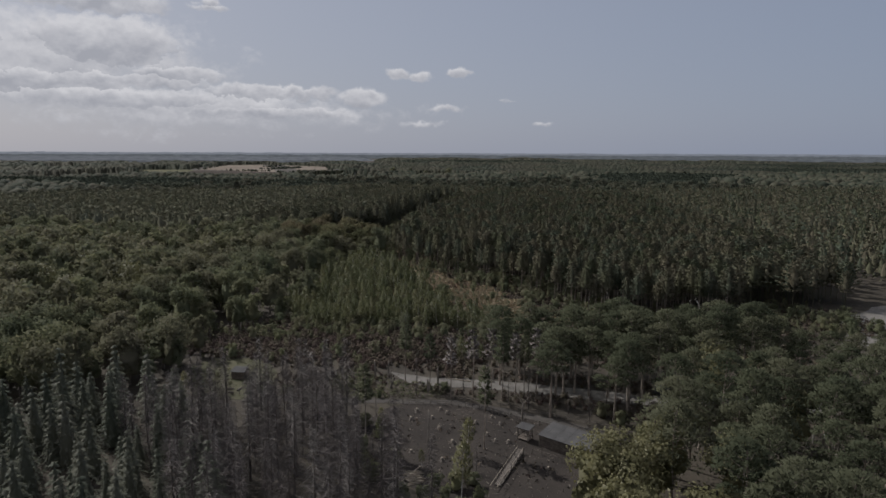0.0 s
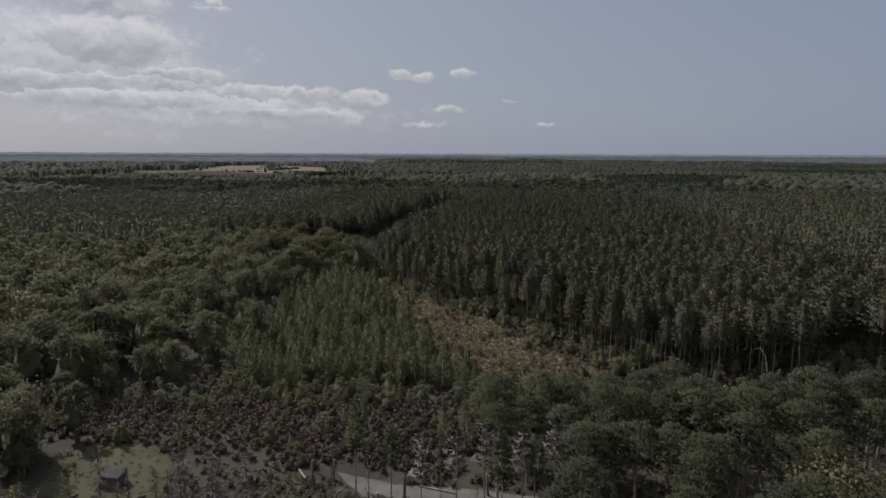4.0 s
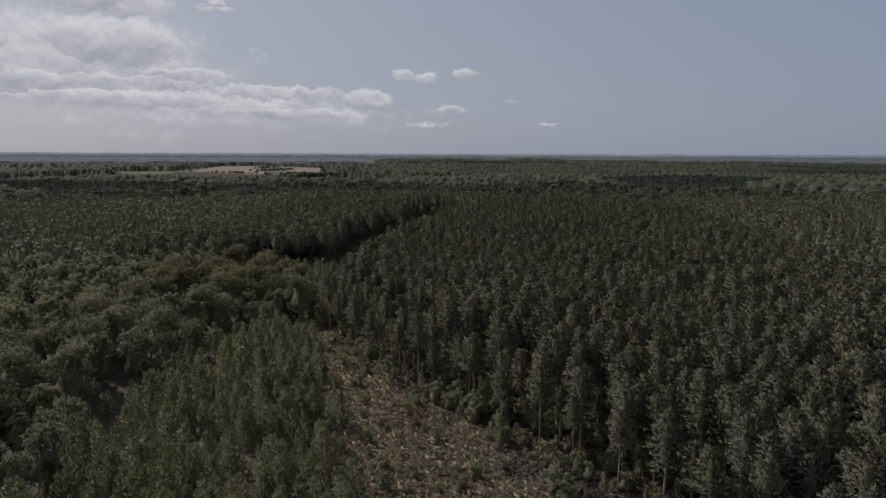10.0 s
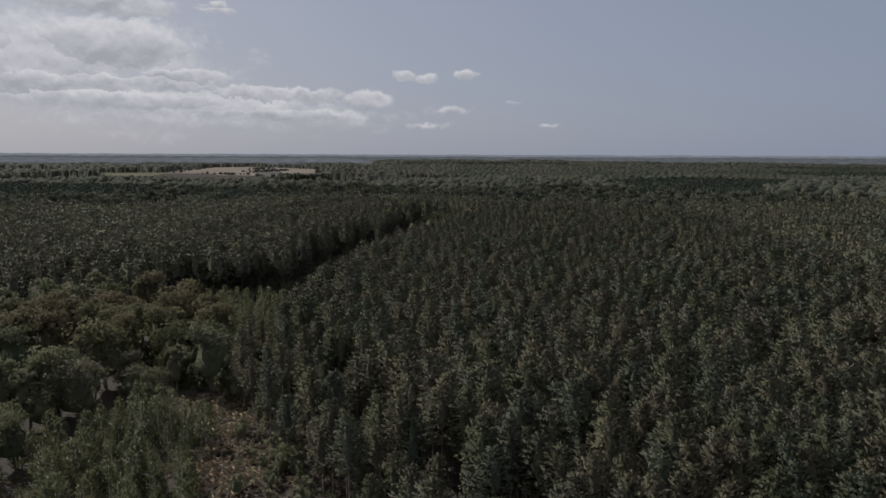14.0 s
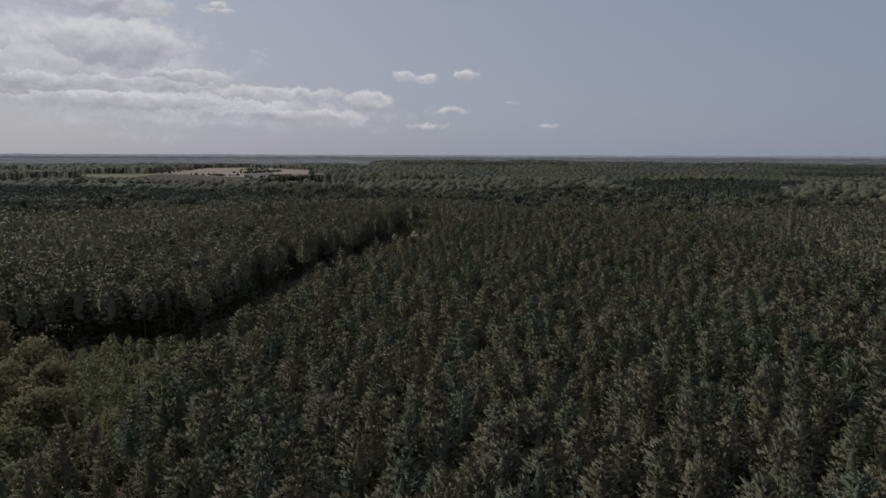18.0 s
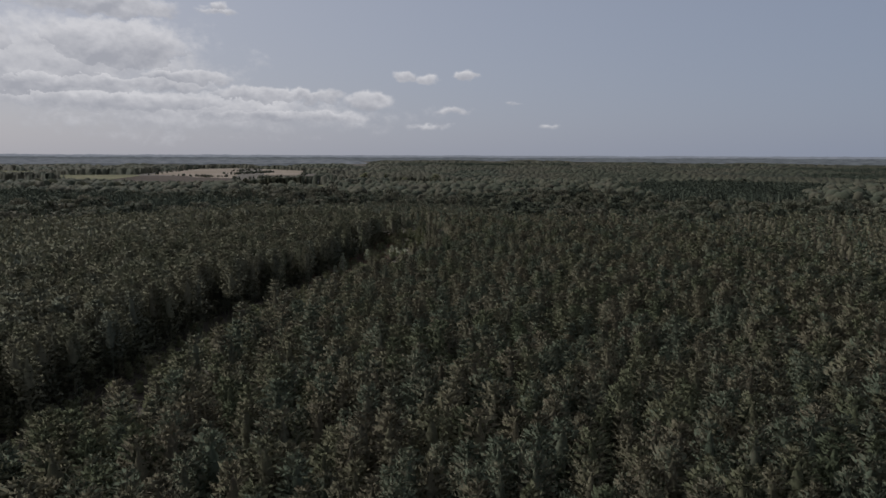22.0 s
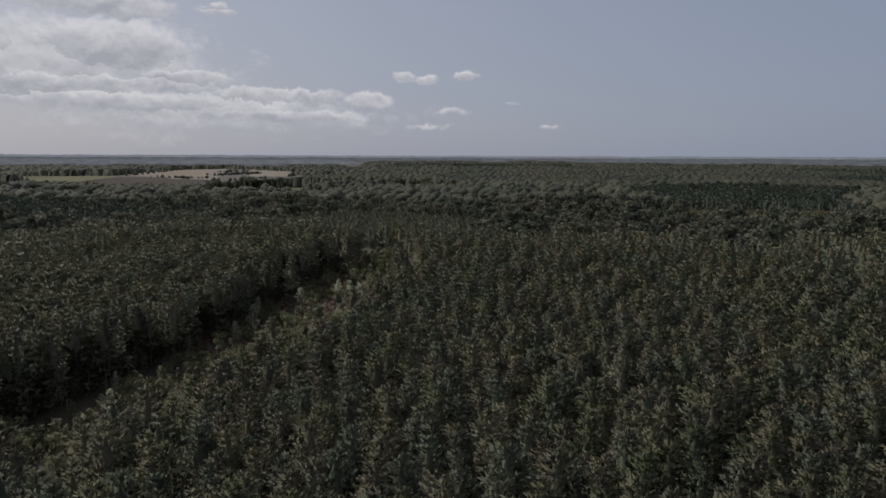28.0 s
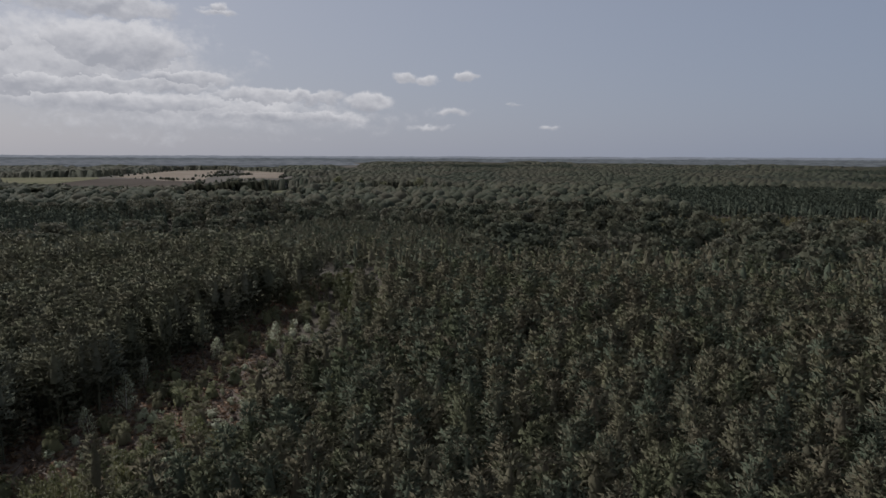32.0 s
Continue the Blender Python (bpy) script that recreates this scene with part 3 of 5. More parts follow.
def spruce_form(n, spread=0.22, foot=0.05):
    """A spruce: a pointed cone of tiers that droop at their tips."""
    t = np.linspace(0, 1, 4)
    wood = [tube([(0, 0, q) for q in t], 0.009 * (1 - t) + 0.001, 5)]
    u = RNG.uniform(0, 1, n) ** 1.5
    tier = np.round(u * 10) / 10
    turn = RNG.integers(0, 9, n) * 0.698 + tier * 23 + RNG.normal(size=n) * 0.13
    out = np.stack([np.cos(turn), np.sin(turn), np.zeros(n)], 1)
    reach = (spread * (1 - tier) ** 0.9 + 0.01) * (0.8 + 0.2 * np.sin(turn * 3 + tier * 40))
    s = RNG.uniform(0.2, 1, n) ** 0.8
    at = out * (reach * s)[:, None]
    at[:, 2] = foot + (0.97 - foot) * tier + reach * (0.18 * s - 0.55 * s * s) + RNG.normal(size=n) * 0.008
    way = unit(out + np.array([0, 0, 1.0]) * (0.1 - 0.9 * s)[:, None] + RNG.normal(size=(n, 3)) * 0.22)
    crown = sprays(at, way, RNG.uniform(0.7, 1.3, n) * 0.046, RNG.uniform(0.35, 0.7, n) * 0.034, unit(out * 0.7 + np.array([0, 0, 1.0])))
    q = np.linspace(0, 1, 4)
    cv, cf, cn = tube([(0, 0, foot + 0.9 * w) for w in q], 0.45 * spread * (1 - q) + 0.004, 5)
    return joined(wood), joined([crown, (cv, cf, cn)])


def dome_form(rings=4, sides=8, spread=0.42, rough=0.16):
    """A far crown, seen as a lumpy dome only a few paces across."""
    v, f = [], []
    ph = RNG.uniform(0, 6.3, 4)
    for i in range(rings):
        q = i / rings
        for k in range(sides):
            a = 2 * math.pi * (k + 0.5 * (i % 2)) / sides
            r = spread * math.cos(q * math.pi / 2) ** 0.7 * (1 + rough * math.sin(3 * a + ph[0]) + RNG.normal() * rough * 0.7)
            v.append((r * math.cos(a), r * math.sin(a), 0.18 + 0.8 * math.sin(q * math.pi / 2) * (1 + RNG.normal() * rough * 0.55)))
    v.append((RNG.normal() * 0.05, RNG.normal() * 0.05, 0.98))
    for i in range(rings - 1):
        for k in range(sides):
            a, b = i * sides + k, i * sides + (k + 1) % sides
            f += [(a, b, b + sides), (a, b + sides, a + sides)]
    o = (rings - 1) * sides
    f += [(o + k, o + (k + 1) % sides, len(v) - 1) for k in range(sides)]
    low = [(x * 0.75, y * 0.75, 0.0) for x, y, _ in v[:sides]]
    base = len(v)
    v += low
    for k in range(sides):
        j = (k + 1) % sides
        f += [(base + k, base + j, j), (base + k, j, k)]
    v = np.array(v)
    return v, np.array(f), unit(v * (1, 1, 0.55) - (0, 0, 0.12))


def both(form):
    return joined(form)


def tree_thing(name, form, bark, green, label, category, group):
    """A tree that stands by itself: an empty at its foot with its trunk and crown. One metre high, to be grown by its copies."""
    foot = tagged(new(name), label, category, group)
    for n, (v, f, nrm), mat in (("trunk", form[0], bark), ("crown", form[1], green)):
        ob = new(n, mesh_of(n, v, f, mat, None, nrm))
        ob.parent = foot
    return foot


def grow(models, places, heights, ground=None):
    """Copies of the models at the places; the models themselves take the first ones."""
    z = np.zeros(len(places)) if ground is None else ground(places)
    for i, (p, h) in enumerate(zip(places, heights)):
        m = pose(p[0], p[1], z[i], 0, 0, RNG.uniform(0, 360)) @ Matrix.Diagonal((h * RNG.uniform(0.9, 1.12), h * RNG.uniform(0.9, 1.12), h, 1))
        if i < len(models):
            models[i].matrix_basis = m
        else:
            copy = copy_thing(models[i % len(models)], pose(0, 0, 0))
            copy.matrix_basis = m

# ---- the land ----


def smooth(v):
    v = np.clip(v, 0, 1)
    return v * v * (3 - 2 * v)


def height(p):
    """The ground's height at places x, y: level under the woods, rising to hills near the horizon."""
    p = np.atleast_2d(np.asarray(p, float))
    x, y = p[:, 0], p[:, 1]
    far = smooth((y - 2900) / 2200)
    ridges = 8 * np.sin(x / 520 + 0.8) + 6 * np.sin(y / 210 + x / 800) + 4 * np.sin(x / 190 + 2)
    return far * (24 + ridges * 0.8)


def sheet(name, xs, ys, mat):
    g = np.stack(np.meshgrid(xs, ys), -1).reshape(-1, 2)
    v = np.column_stack([g, height(g)])
    nx = len(xs)
    i = (np.arange(len(ys) - 1)[:, None] * nx + np.arange(nx - 1)[None]).ravel()
    f = np.concatenate([np.stack([i, i + 1, i + nx + 1], 1), np.stack([i, i + nx + 1, i + nx], 1)])
    return new(name, mesh_of(name, v, f, mat))


span = np.sort(np.concatenate([-np.geomspace(40, 5200, 34), [0.0], np.geomspace(40, 5200, 34)]))
deep = np.concatenate([np.linspace(-3000, 0, 8), np.linspace(60, 1500, 25), np.linspace(1570, 5150, 52)])
tagged(sheet("ground", span, deep, LITTER), "brown forest floor of leaf litter and bare soil", "ground", kind="structure")


def patch(name, poly, mat, label, category, lift=0.05, wobble=0.0, steps=6):
    """A flat piece of ground with an uneven rim, a little above the sheet."""
    rim = []
    for (x0, y0), (x1, y1) in zip(poly, poly[1:] + poly[:1]):
        for k in range(steps):
            q = k / steps
            x, y = x0 + (x1 - x0) * q, y0 + (y1 - y0) * q
            rim.append((x + wobble * (noise.noise(Vector((x * 0.3, y * 0.3, 1.0)))), y + wobble * noise.noise(Vector((x * 0.3, y * 0.3, 7.0)))))
    bm = bmesh.new()
    zs = height(rim)
    vs = [bm.verts.new((x, y, z + lift)) for (x, y), z in zip(rim, zs)]
    low = [bm.verts.new((x, y, z - 0.3)) for (x, y), z in zip(rim, zs)]
    bm.faces.new(vs)
    for k in range(len(vs)):
        bm.faces.new((vs[k - 1], low[k - 1], low[k], vs[k]))
    bmesh.ops.recalc_face_normals(bm, faces=bm.faces)
    bmesh.ops.triangulate(bm, faces=bm.faces)
    me = bpy.data.meshes.new(name)
    bm.to_mesh(me)
    bm.free()
    me.materials.append(mat)
    return tagged(new(name, me), label, category, kind="structure")


# Clearings, tracks and fields
YARD = [(-17, 117), (-15, 128), (-9, 135), (2, 135.5), (14, 131), (33, 121), (36, 108), (28, 92), (8, 88), (-4, 98)]
patch("pavement_yard", YARD, EARTH, "bare trodden earth of the fenced yard", "ground", 0.04, 1.2)
GLADE = [(-66, 160), (-62, 166), (-50, 166), (-43, 157), (-41, 147), (-43, 139), (-48, 137), (-58, 142)]
ROUGH = [(-47, 166), (-32, 158), (-14, 152), (-12, 141), (-42, 140), (-40, 148), (-42, 157)]
patch("pavement_glade", GLADE, GRASS, "worn dry grass of a small glade", "ground", 0.045, 1.5)
ROAD = [(-14, 156), (-3, 152), (9, 150.5), (28, 146), (47, 140), (70, 139), (95, 132), (94, 128), (68, 134), (45, 134.5), (27, 140), (9, 144.5), (0, 145), (-8, 148)]
patch("road", ROAD, SAND, "pale sandy forest road in patches of sun", "road", 0.05, 0.9)
TRACK = [(-45, 139.5), (-10, 137.6), (3, 137.2), (15, 132), (34, 121), (44, 112), (42, 110), (32, 118.5), (13.5, 129.5), (2.5, 134.6), (-10, 135.2), (-45, 136.5)]
patch("path", TRACK, PATH_SOIL, "sandy footpath along a low fence", "path", 0.06, 0.3)
CLEARED = [(118, 180), (140, 178), (172, 186), (205, 215), (165, 230), (130, 206)]
patch("pavement_felled", CLEARED, SAND, "open felled ground of pale sandy soil", "ground", 0.05, 3.0)
STRIP = [(-38, 382), (-33, 328), (-17, 281), (-13, 264), (-2, 234), (12, 198), (18, 186), (46, 182), (42, 203), (33, 228), (23, 248), (7, 277), (-4, 291), (-25, 332), (-30, 372)]
RIDE = [(-16, 580), (-36, 605), (-26, 636), (-12, 700), (-14, 750), (4, 775), (8, 720), (6, 662), (16, 612), (6, 575)]
patch("pavement_ride", RIDE, RUST_EARTH, "rough open ground of a woodland ride", "ground", 0.04, 2.0)
FIELDS = [
    ([(-800, 2100), (-905, 2450), (-965, 2850), (-850, 3000), (-614, 2293), (-480, 1850), (-595, 1900), (-640, 1990)], STUBBLE, "pale stubble field after the harvest"),
    ([(-691, 1662), (-771, 1992), (-645, 1980), (-597, 1890), (-477, 1840), (-350, 1480), (-610, 1480)], PLOUGH, "ploughed grey-brown field"),
    ([(-758, 1633), (-1150, 2000), (-830, 2085), (-776, 1995), (-697, 1665)], MEADOW, "dry meadow beside the ploughed field"),
    ([(-735, 1180), (-705, 1450), (-748, 1625), (-860, 1600), (-830, 1230)], STUBBLE, "pale stubble field before a wood"),
    ([(-741, 2963), (-459, 2571), (-377, 2079), (-469, 2068), (-600, 2500)], STUBBLE, "pale stubble field behind a copse"),
    ([(-332, 1530), (-353, 1719), (-279, 1869), (-243, 1690), (-215, 1560)], STUBBLE, "pale field between hedges"),
    ([(-1500, 2150), (-1150, 2060), (-1180, 2420), (-1520, 2500)], MEADOW, "far green meadow among woods"),
    ([(-1640, 2190), (-1780, 2240), (-1860, 2560), (-1660, 2560)], MEADOW, "far green meadow before white buildings"),
    ([(-60, 1400), (95, 1400), (95, 1490), (-70, 1500)], MEADOW, "small green meadow among trees"),
    ([(-215, 1440), (-130, 1440), (-120, 1520), (-230, 1520)], MEADOW, "small meadow behind trees"),
]
for poly, mat, words in FIELDS:
    patch("pavement_field", poly, mat, words, "field", 0.6, 0.0, 12)

# The last hills and the wooded rises on the open side: glowing backdrops near the horizon, haze painted into their
# colour


def rise(far, lift, low, light, west, east, seed, label):
    """A wooded rise as a glowing backdrop: an uneven crest, haze in its emission colours, mottled like the crowns of
    its woods.
    """
    m = bpy.data.materials.new("haze_glow_hills")
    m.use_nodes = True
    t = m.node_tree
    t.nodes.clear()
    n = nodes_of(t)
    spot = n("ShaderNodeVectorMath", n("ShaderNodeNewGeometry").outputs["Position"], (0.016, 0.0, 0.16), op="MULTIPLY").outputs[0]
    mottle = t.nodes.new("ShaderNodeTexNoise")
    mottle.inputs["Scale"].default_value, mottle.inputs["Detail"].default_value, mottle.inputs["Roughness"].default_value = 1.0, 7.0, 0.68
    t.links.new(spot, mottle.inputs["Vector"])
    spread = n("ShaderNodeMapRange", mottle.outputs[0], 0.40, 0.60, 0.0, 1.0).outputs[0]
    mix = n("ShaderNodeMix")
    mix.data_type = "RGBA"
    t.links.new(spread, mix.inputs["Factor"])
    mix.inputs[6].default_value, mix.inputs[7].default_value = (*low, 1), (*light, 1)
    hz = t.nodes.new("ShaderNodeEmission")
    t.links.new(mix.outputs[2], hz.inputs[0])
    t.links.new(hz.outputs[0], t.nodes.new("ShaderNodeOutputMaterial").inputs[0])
    k = 900
    rim = np.linspace(west, east, k)
    wave = [(0.0035, 5.0), (0.016, 2.6), (0.05, 1.8), (0.13, 1.2)]
    crest = lift + sum(a * np.array([noise.noise(Vector((x * f, seed, 3.0 + f))) for x in rim]) for f, a in wave)
    crest = np.maximum(crest, 1.0) * smooth((east - rim) / 300) * smooth((rim - west) / 200) + 0.3
    bow = far - rim ** 2 / 15000
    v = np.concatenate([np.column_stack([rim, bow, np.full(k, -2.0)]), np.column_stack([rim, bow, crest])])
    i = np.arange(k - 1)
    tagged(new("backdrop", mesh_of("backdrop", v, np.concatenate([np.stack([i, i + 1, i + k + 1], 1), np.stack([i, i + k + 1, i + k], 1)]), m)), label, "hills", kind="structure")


# low and light are emission colours with the haze of each distance mixed in
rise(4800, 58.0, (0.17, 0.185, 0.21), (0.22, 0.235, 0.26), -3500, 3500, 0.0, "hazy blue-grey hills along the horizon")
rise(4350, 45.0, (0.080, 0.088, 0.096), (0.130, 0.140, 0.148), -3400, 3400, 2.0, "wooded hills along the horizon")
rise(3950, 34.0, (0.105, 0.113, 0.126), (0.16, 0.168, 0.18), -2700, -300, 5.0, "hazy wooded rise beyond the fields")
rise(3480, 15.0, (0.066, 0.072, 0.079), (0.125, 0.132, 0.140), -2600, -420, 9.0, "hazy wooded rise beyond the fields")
# ---- the woods ----
EAST = [(-24, 372), (-8, 345), (6, 318), (20, 290), (46, 250), (63, 214), (79, 201), (110, 216), (170, 236), (300, 262), (640, 300), (640, 800), (420, 800), (320, 755), (240, 760), (190, 722),
        (155, 752), (110, 768), (65, 790), (0, 796), (28, 740), (38, 660), (35, 600), (17, 560), (-4, 509), (-12, 460), (-20, 420)]
SPARSE = [(-32, 345), (0, 292), (38, 240), (58, 206), (79, 201), (63, 214), (46, 250), (20, 290), (6, 318), (-8, 345), (-24, 372)]
RIDE_SIDE = [(-6, 509), (6, 545), (16, 575), (24, 600), (26, 660), (20, 700), (6, 750), (10, 780), (28, 740), (38, 660), (35, 600), (17, 560), (-2, 505)]
WEST = [(-44, 444), (-72, 430), (-104, 406), (-125, 386), (-165, 373), (-230, 402), (-360, 440), (-480, 560), (-400, 640), (-217, 700), (-195, 717), (-121, 795), (-30, 800), (10, 735),
        (-8, 705), (-19, 609), (-30, 570), (-42, 524)]
PALE = [(-100, 398), (-64, 420), (-40, 424), (-25, 402), (-32, 360), (-55, 390)]
LOW_MIX = [(4, 165), (95, 160), (102, 178), (62, 186), (46, 181), (18, 184), (3, 178)]
FAR_WEST = [(-150, 870), (-300, 850), (-560, 900), (-800, 1000), (-860, 1120), (-505, 1110), (-262, 1000), (-130, 960)]
FAR_EAST = [(286, 1040), (345, 1026), (430, 1016), (470, 1100), (640, 1330), (430, 1420), (270, 1290)]
FORE_EAST = [(200, 930), (330, 905), (520, 940), (440, 1014), (345, 1022), (284, 1034), (215, 1010)]
YOUNG = [(-60, 800), (0, 798), (65, 793), (82, 800), (84, 850), (60, 905), (10, 940), (-41, 948), (-66, 900), (-78, 840)]
MIXED = [(-36, 352), (-50, 322), (-57, 260), (-52, 204), (-62, 190), (-100, 188), (-68, 168), (-64, 142), (-84, 128), (-124, 120), (-190, 170), (-470, 470), (-360, 436), (-230, 398), (-165, 368), (-125, 381), (-105, 410), (-55, 392)]
THICKET = [(-50, 204), (-20, 192), (12, 197), (-2, 234), (-13, 264), (-17, 282), (-33, 328), (-50, 318), (-56, 260)]
HEATHER = [(-100, 178), (-70, 170), (-40, 168), (-6, 156), (8, 156), (4, 178), (-12, 190), (-40, 190), (-96, 184)]
SPRUCES = [(-150, 118), (-66, 138), (-44, 122), (-30, 84), (-46, 66), (-90, 80)]
LARCHES = [(-66, 118), (-50, 122), (-42, 133), (-20, 133), (-19, 112), (-9, 100), (2, 86), (-30, 72), (-52, 104)]
PINES_ROAD = [(12, 158), (30, 152), (52, 146), (78, 148), (116, 140), (121, 157), (92, 161), (60, 160), (32, 164), (12, 164)]
PINES_YARD = [(40, 108), (48, 126), (66, 128), (140, 124), (150, 90), (80, 60), (40, 66), (33, 88)]
TREELESS = [YARD, GLADE, ROAD, TRACK, CLEARED] + [f[0] for f in FIELDS]


def clear_of(p, polys):
    keep = np.ones(len(p), bool)
    for q in polys:
        keep &= ~inside(p, q)
    return p[keep]


def flight_gap(p):
    """How far a place lies from the line of flight at its nearest sight."""
    along = np.clip(p[:, 1] - 64, 0, 490)
    side = np.abs(p[:, 0] - along * 0.1155)
    ahead = np.maximum(p[:, 1] - along, side / 0.7)
    return np.hypot(side, ahead)


def tall(n, lo, hi):
    return RNG.uniform(lo, hi, n)


def shown(p, margin=35):
    return p[np.abs(p[:, 0]) < 0.74 * p[:, 1] + margin]


# Planted pines, east of the ride
SHAPES = ((0.158, 0.32), (0.145, 0.38), (0.17, 0.34), (0.138, 0.28), (0.152, 0.42), (0.165, 0.36))
fine_pines = [pine_form(1150, s * 1.10, f + 0.12, 0.030, whorls=11) for s, f in SHAPES[:5]]
near_pines = [both(pine_form(820, s * 1.22, f + 0.06, 0.034, limbs=0, sides=4, core=5, whorls=10, arms=7)) for s, f in SHAPES]
mid_pines = [both(pine_form(330, s * 1.28, f + 0.08, 0.054, limbs=0, sides=3, core=4, whorls=8, arms=6)) for s, f in SHAPES[:4]]
far_pines = [pine_form(34, s * 1.30, f + 0.08, 0.085, core=4, whorls=4, arms=4)[1] for s, f in SHAPES[:4]]

block_pines = [pine_form(26, s * 1.30, 0.12, 0.12, core=4, whorls=4, arms=4)[1] for s, f in SHAPES[:4]]


def stand(poly, gap_m, turn):
    """Close-planted trees with chance gaps; thinner out of the way."""
    p = shown(planted(poly, gap_m, 0.38, 1.0, turn, 7.0))
    far = flight_gap(p)
    holes = np.array([noise.noise(Vector((x * 0.11, y * 0.11, 4.0))) for x, y in p])
    p = p[((far < 230) | (RNG.uniform(0, 1, len(far)) < 0.56)) & (RNG.uniform(0, 1, len(far)) > 0.02 + 0.22 * np.clip(holes, 0, 1))]
    return p, flight_gap(p)


def pine_heights(p, lo=14.6, hi=19.2):
    return RNG.uniform(lo, hi, len(p)) * (1 + 0.06 * np.sin(p[:, 0] * 0.05) * np.sin(p[:, 1] * 0.043 + 1))


east, gap = stand(EAST, 4.15, 0.5)
edge_row = (gap < 150) & (east[:, 1] < 330)
order = np.argsort(np.where(edge_row, np.hypot(east[:, 0] - 40, (east[:, 1] - 225) * 0.8), 1e9))
own = np.zeros(len(east), bool)
own[order[:250]] = True
models = [tree_thing("pine_tree", f, BARK, NEEDLES, "slender plantation pine with a bare trunk and narrow crown", "pine tree", "planted pines") for f in fine_pines]
lonely = planted(SPARSE, 6.0, 0.48)
side_trees = planted(RIDE_SIDE, 10.0, 0.48)
grow(models, np.concatenate([east[own], lonely, side_trees]), np.concatenate([pine_heights(east[own]), tall(len(lonely), 11, 17.5), tall(len(side_trees), 8, 14)]))
for name, pick, forms in (("pine_plantation", ~own & (gap < 112), near_pines), ("pine_plantation_beyond", ~own & (gap >= 112) & (gap < 230), mid_pines), ("pine_plantation_far", ~own & (gap >= 230), far_pines)):
    strewn(name, forms, east[pick], pine_heights(east[pick]), NEEDLES, "close-planted dark green pines of one height", "pine wood")
west, gap = stand(WEST, 4.1, 0.2)
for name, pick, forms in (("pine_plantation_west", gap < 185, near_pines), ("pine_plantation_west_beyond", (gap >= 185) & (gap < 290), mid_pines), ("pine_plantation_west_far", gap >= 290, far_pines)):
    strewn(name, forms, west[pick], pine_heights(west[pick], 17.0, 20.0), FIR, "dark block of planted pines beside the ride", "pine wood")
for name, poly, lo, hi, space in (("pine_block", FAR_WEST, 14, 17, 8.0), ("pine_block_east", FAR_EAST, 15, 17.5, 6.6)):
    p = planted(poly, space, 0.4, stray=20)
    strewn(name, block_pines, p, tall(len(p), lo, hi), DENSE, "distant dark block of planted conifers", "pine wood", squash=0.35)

# Mixed broadleaved wood on the west side
leafy = [leafy_form(1250, 0.34, 0.20, 30, 0.042), leafy_form(1300, 0.40, 0.16, 34, 0.042), leafy_form(1150, 0.28, 0.22, 26, 0.042), leafy_form(1250, 0.36, 0.18, 32, 0.040), leafy_form(1050, 0.24, 0.16, 24, 0.042)]
leafy_mid = [leafy_form(360, s, 0.12, 18, 0.072)[1] for s in (0.35, 0.41, 0.27, 0.37)]
mixed = clear_of(shown(planted(MIXED, 6.8, 0.46, stray=6.0), 40), TREELESS)
broad = np.array([(-115.3, 226.0), (-126, 213), (-146, 262), (-104, 262), (-150, 232)])
mixed = mixed[np.min(np.hypot(mixed[:, 0:1] - broad[None, :, 0] - 4, mixed[:, 1:2] - broad[None, :, 1] + 7), axis=1) > 11.5]
gap = flight_gap(mixed)
autumn = np.hypot(mixed[:, 0] + 66, mixed[:, 1] - 372) < 34
mixed_h = np.where(autumn, tall(len(mixed), 12, 17.5), tall(len(mixed), 6, 16.5))
order = np.argsort(gap)
own = np.zeros(len(mixed), bool)
own[order[:250]] = True
words = "broadleaved woodland tree with a rounded dull green crown"
models = [tree_thing("broadleaf_tree", f, GREY_BARK, LEAVES, words, "tree", "woodland trees") for f in leafy]
grow(models, mixed[own & ~autumn], mixed_h[own & ~autumn])
models = [tree_thing("autumn_tree", f, GREY_BARK, AUTUMN, "broadleaved tree turning yellow-brown in early autumn", "tree", "turning trees") for f in leafy]
near_aut = autumn & (RNG.uniform(0, 1, len(mixed)) < 0.6)
grow(models, mixed[near_aut], mixed_h[near_aut])
rest = ~own & ~near_aut
strewn("mixed_wood", leafy_mid, mixed[rest], mixed_h[rest] * 1.08, LEAVES, "mixed wood of rounded broadleaved crowns", "wood")
models = [tree_thing("oak_tree", f, GREY_BARK, YELLOW_LEAVES, "broad old oak with one great domed crown", "tree", "broad oaks") for f in (leafy_form(2000, 0.60, 0.12, 26, 0.034), leafy_form(1800, 0.54, 0.15, 24, 0.036))]
grow(models, broad, np.array([15.5, 13.5, 14.5, 13.0, 13.5]))
big = np.array([(-132.0, 240), (-136, 188), (-143, 214), (-95, 240), (-150, 205), (-120, 250)])
models = [tree_thing("oak_tree", f, GREY_BARK, LEAVES, "large oak with a pale rounded crown above the wood", "tree", "large oaks") for f in leafy[:2]]
grow(models, big, tall(6, 16.5, 18.5))

# Young birches between the wood and the open strip
birches = [birch_form(420, 0.19, 0.03, 0.056), birch_form(420, 0.23, 0.03, 0.056), birch_form(400, 0.16, 0.03, 0.056), birch_form(420, 0.26, 0.03, 0.056)]
birch_mid = [both(birch_form(340, s, 0.02, 0.055)) for s in (0.2, 0.24, 0.17)]
birch_low = [both(birch_form(170, s, 0.02, 0.085)) for s in (0.2, 0.24, 0.17)]
thick = planted(THICKET, 2.5, 0.48, stray=4.0)
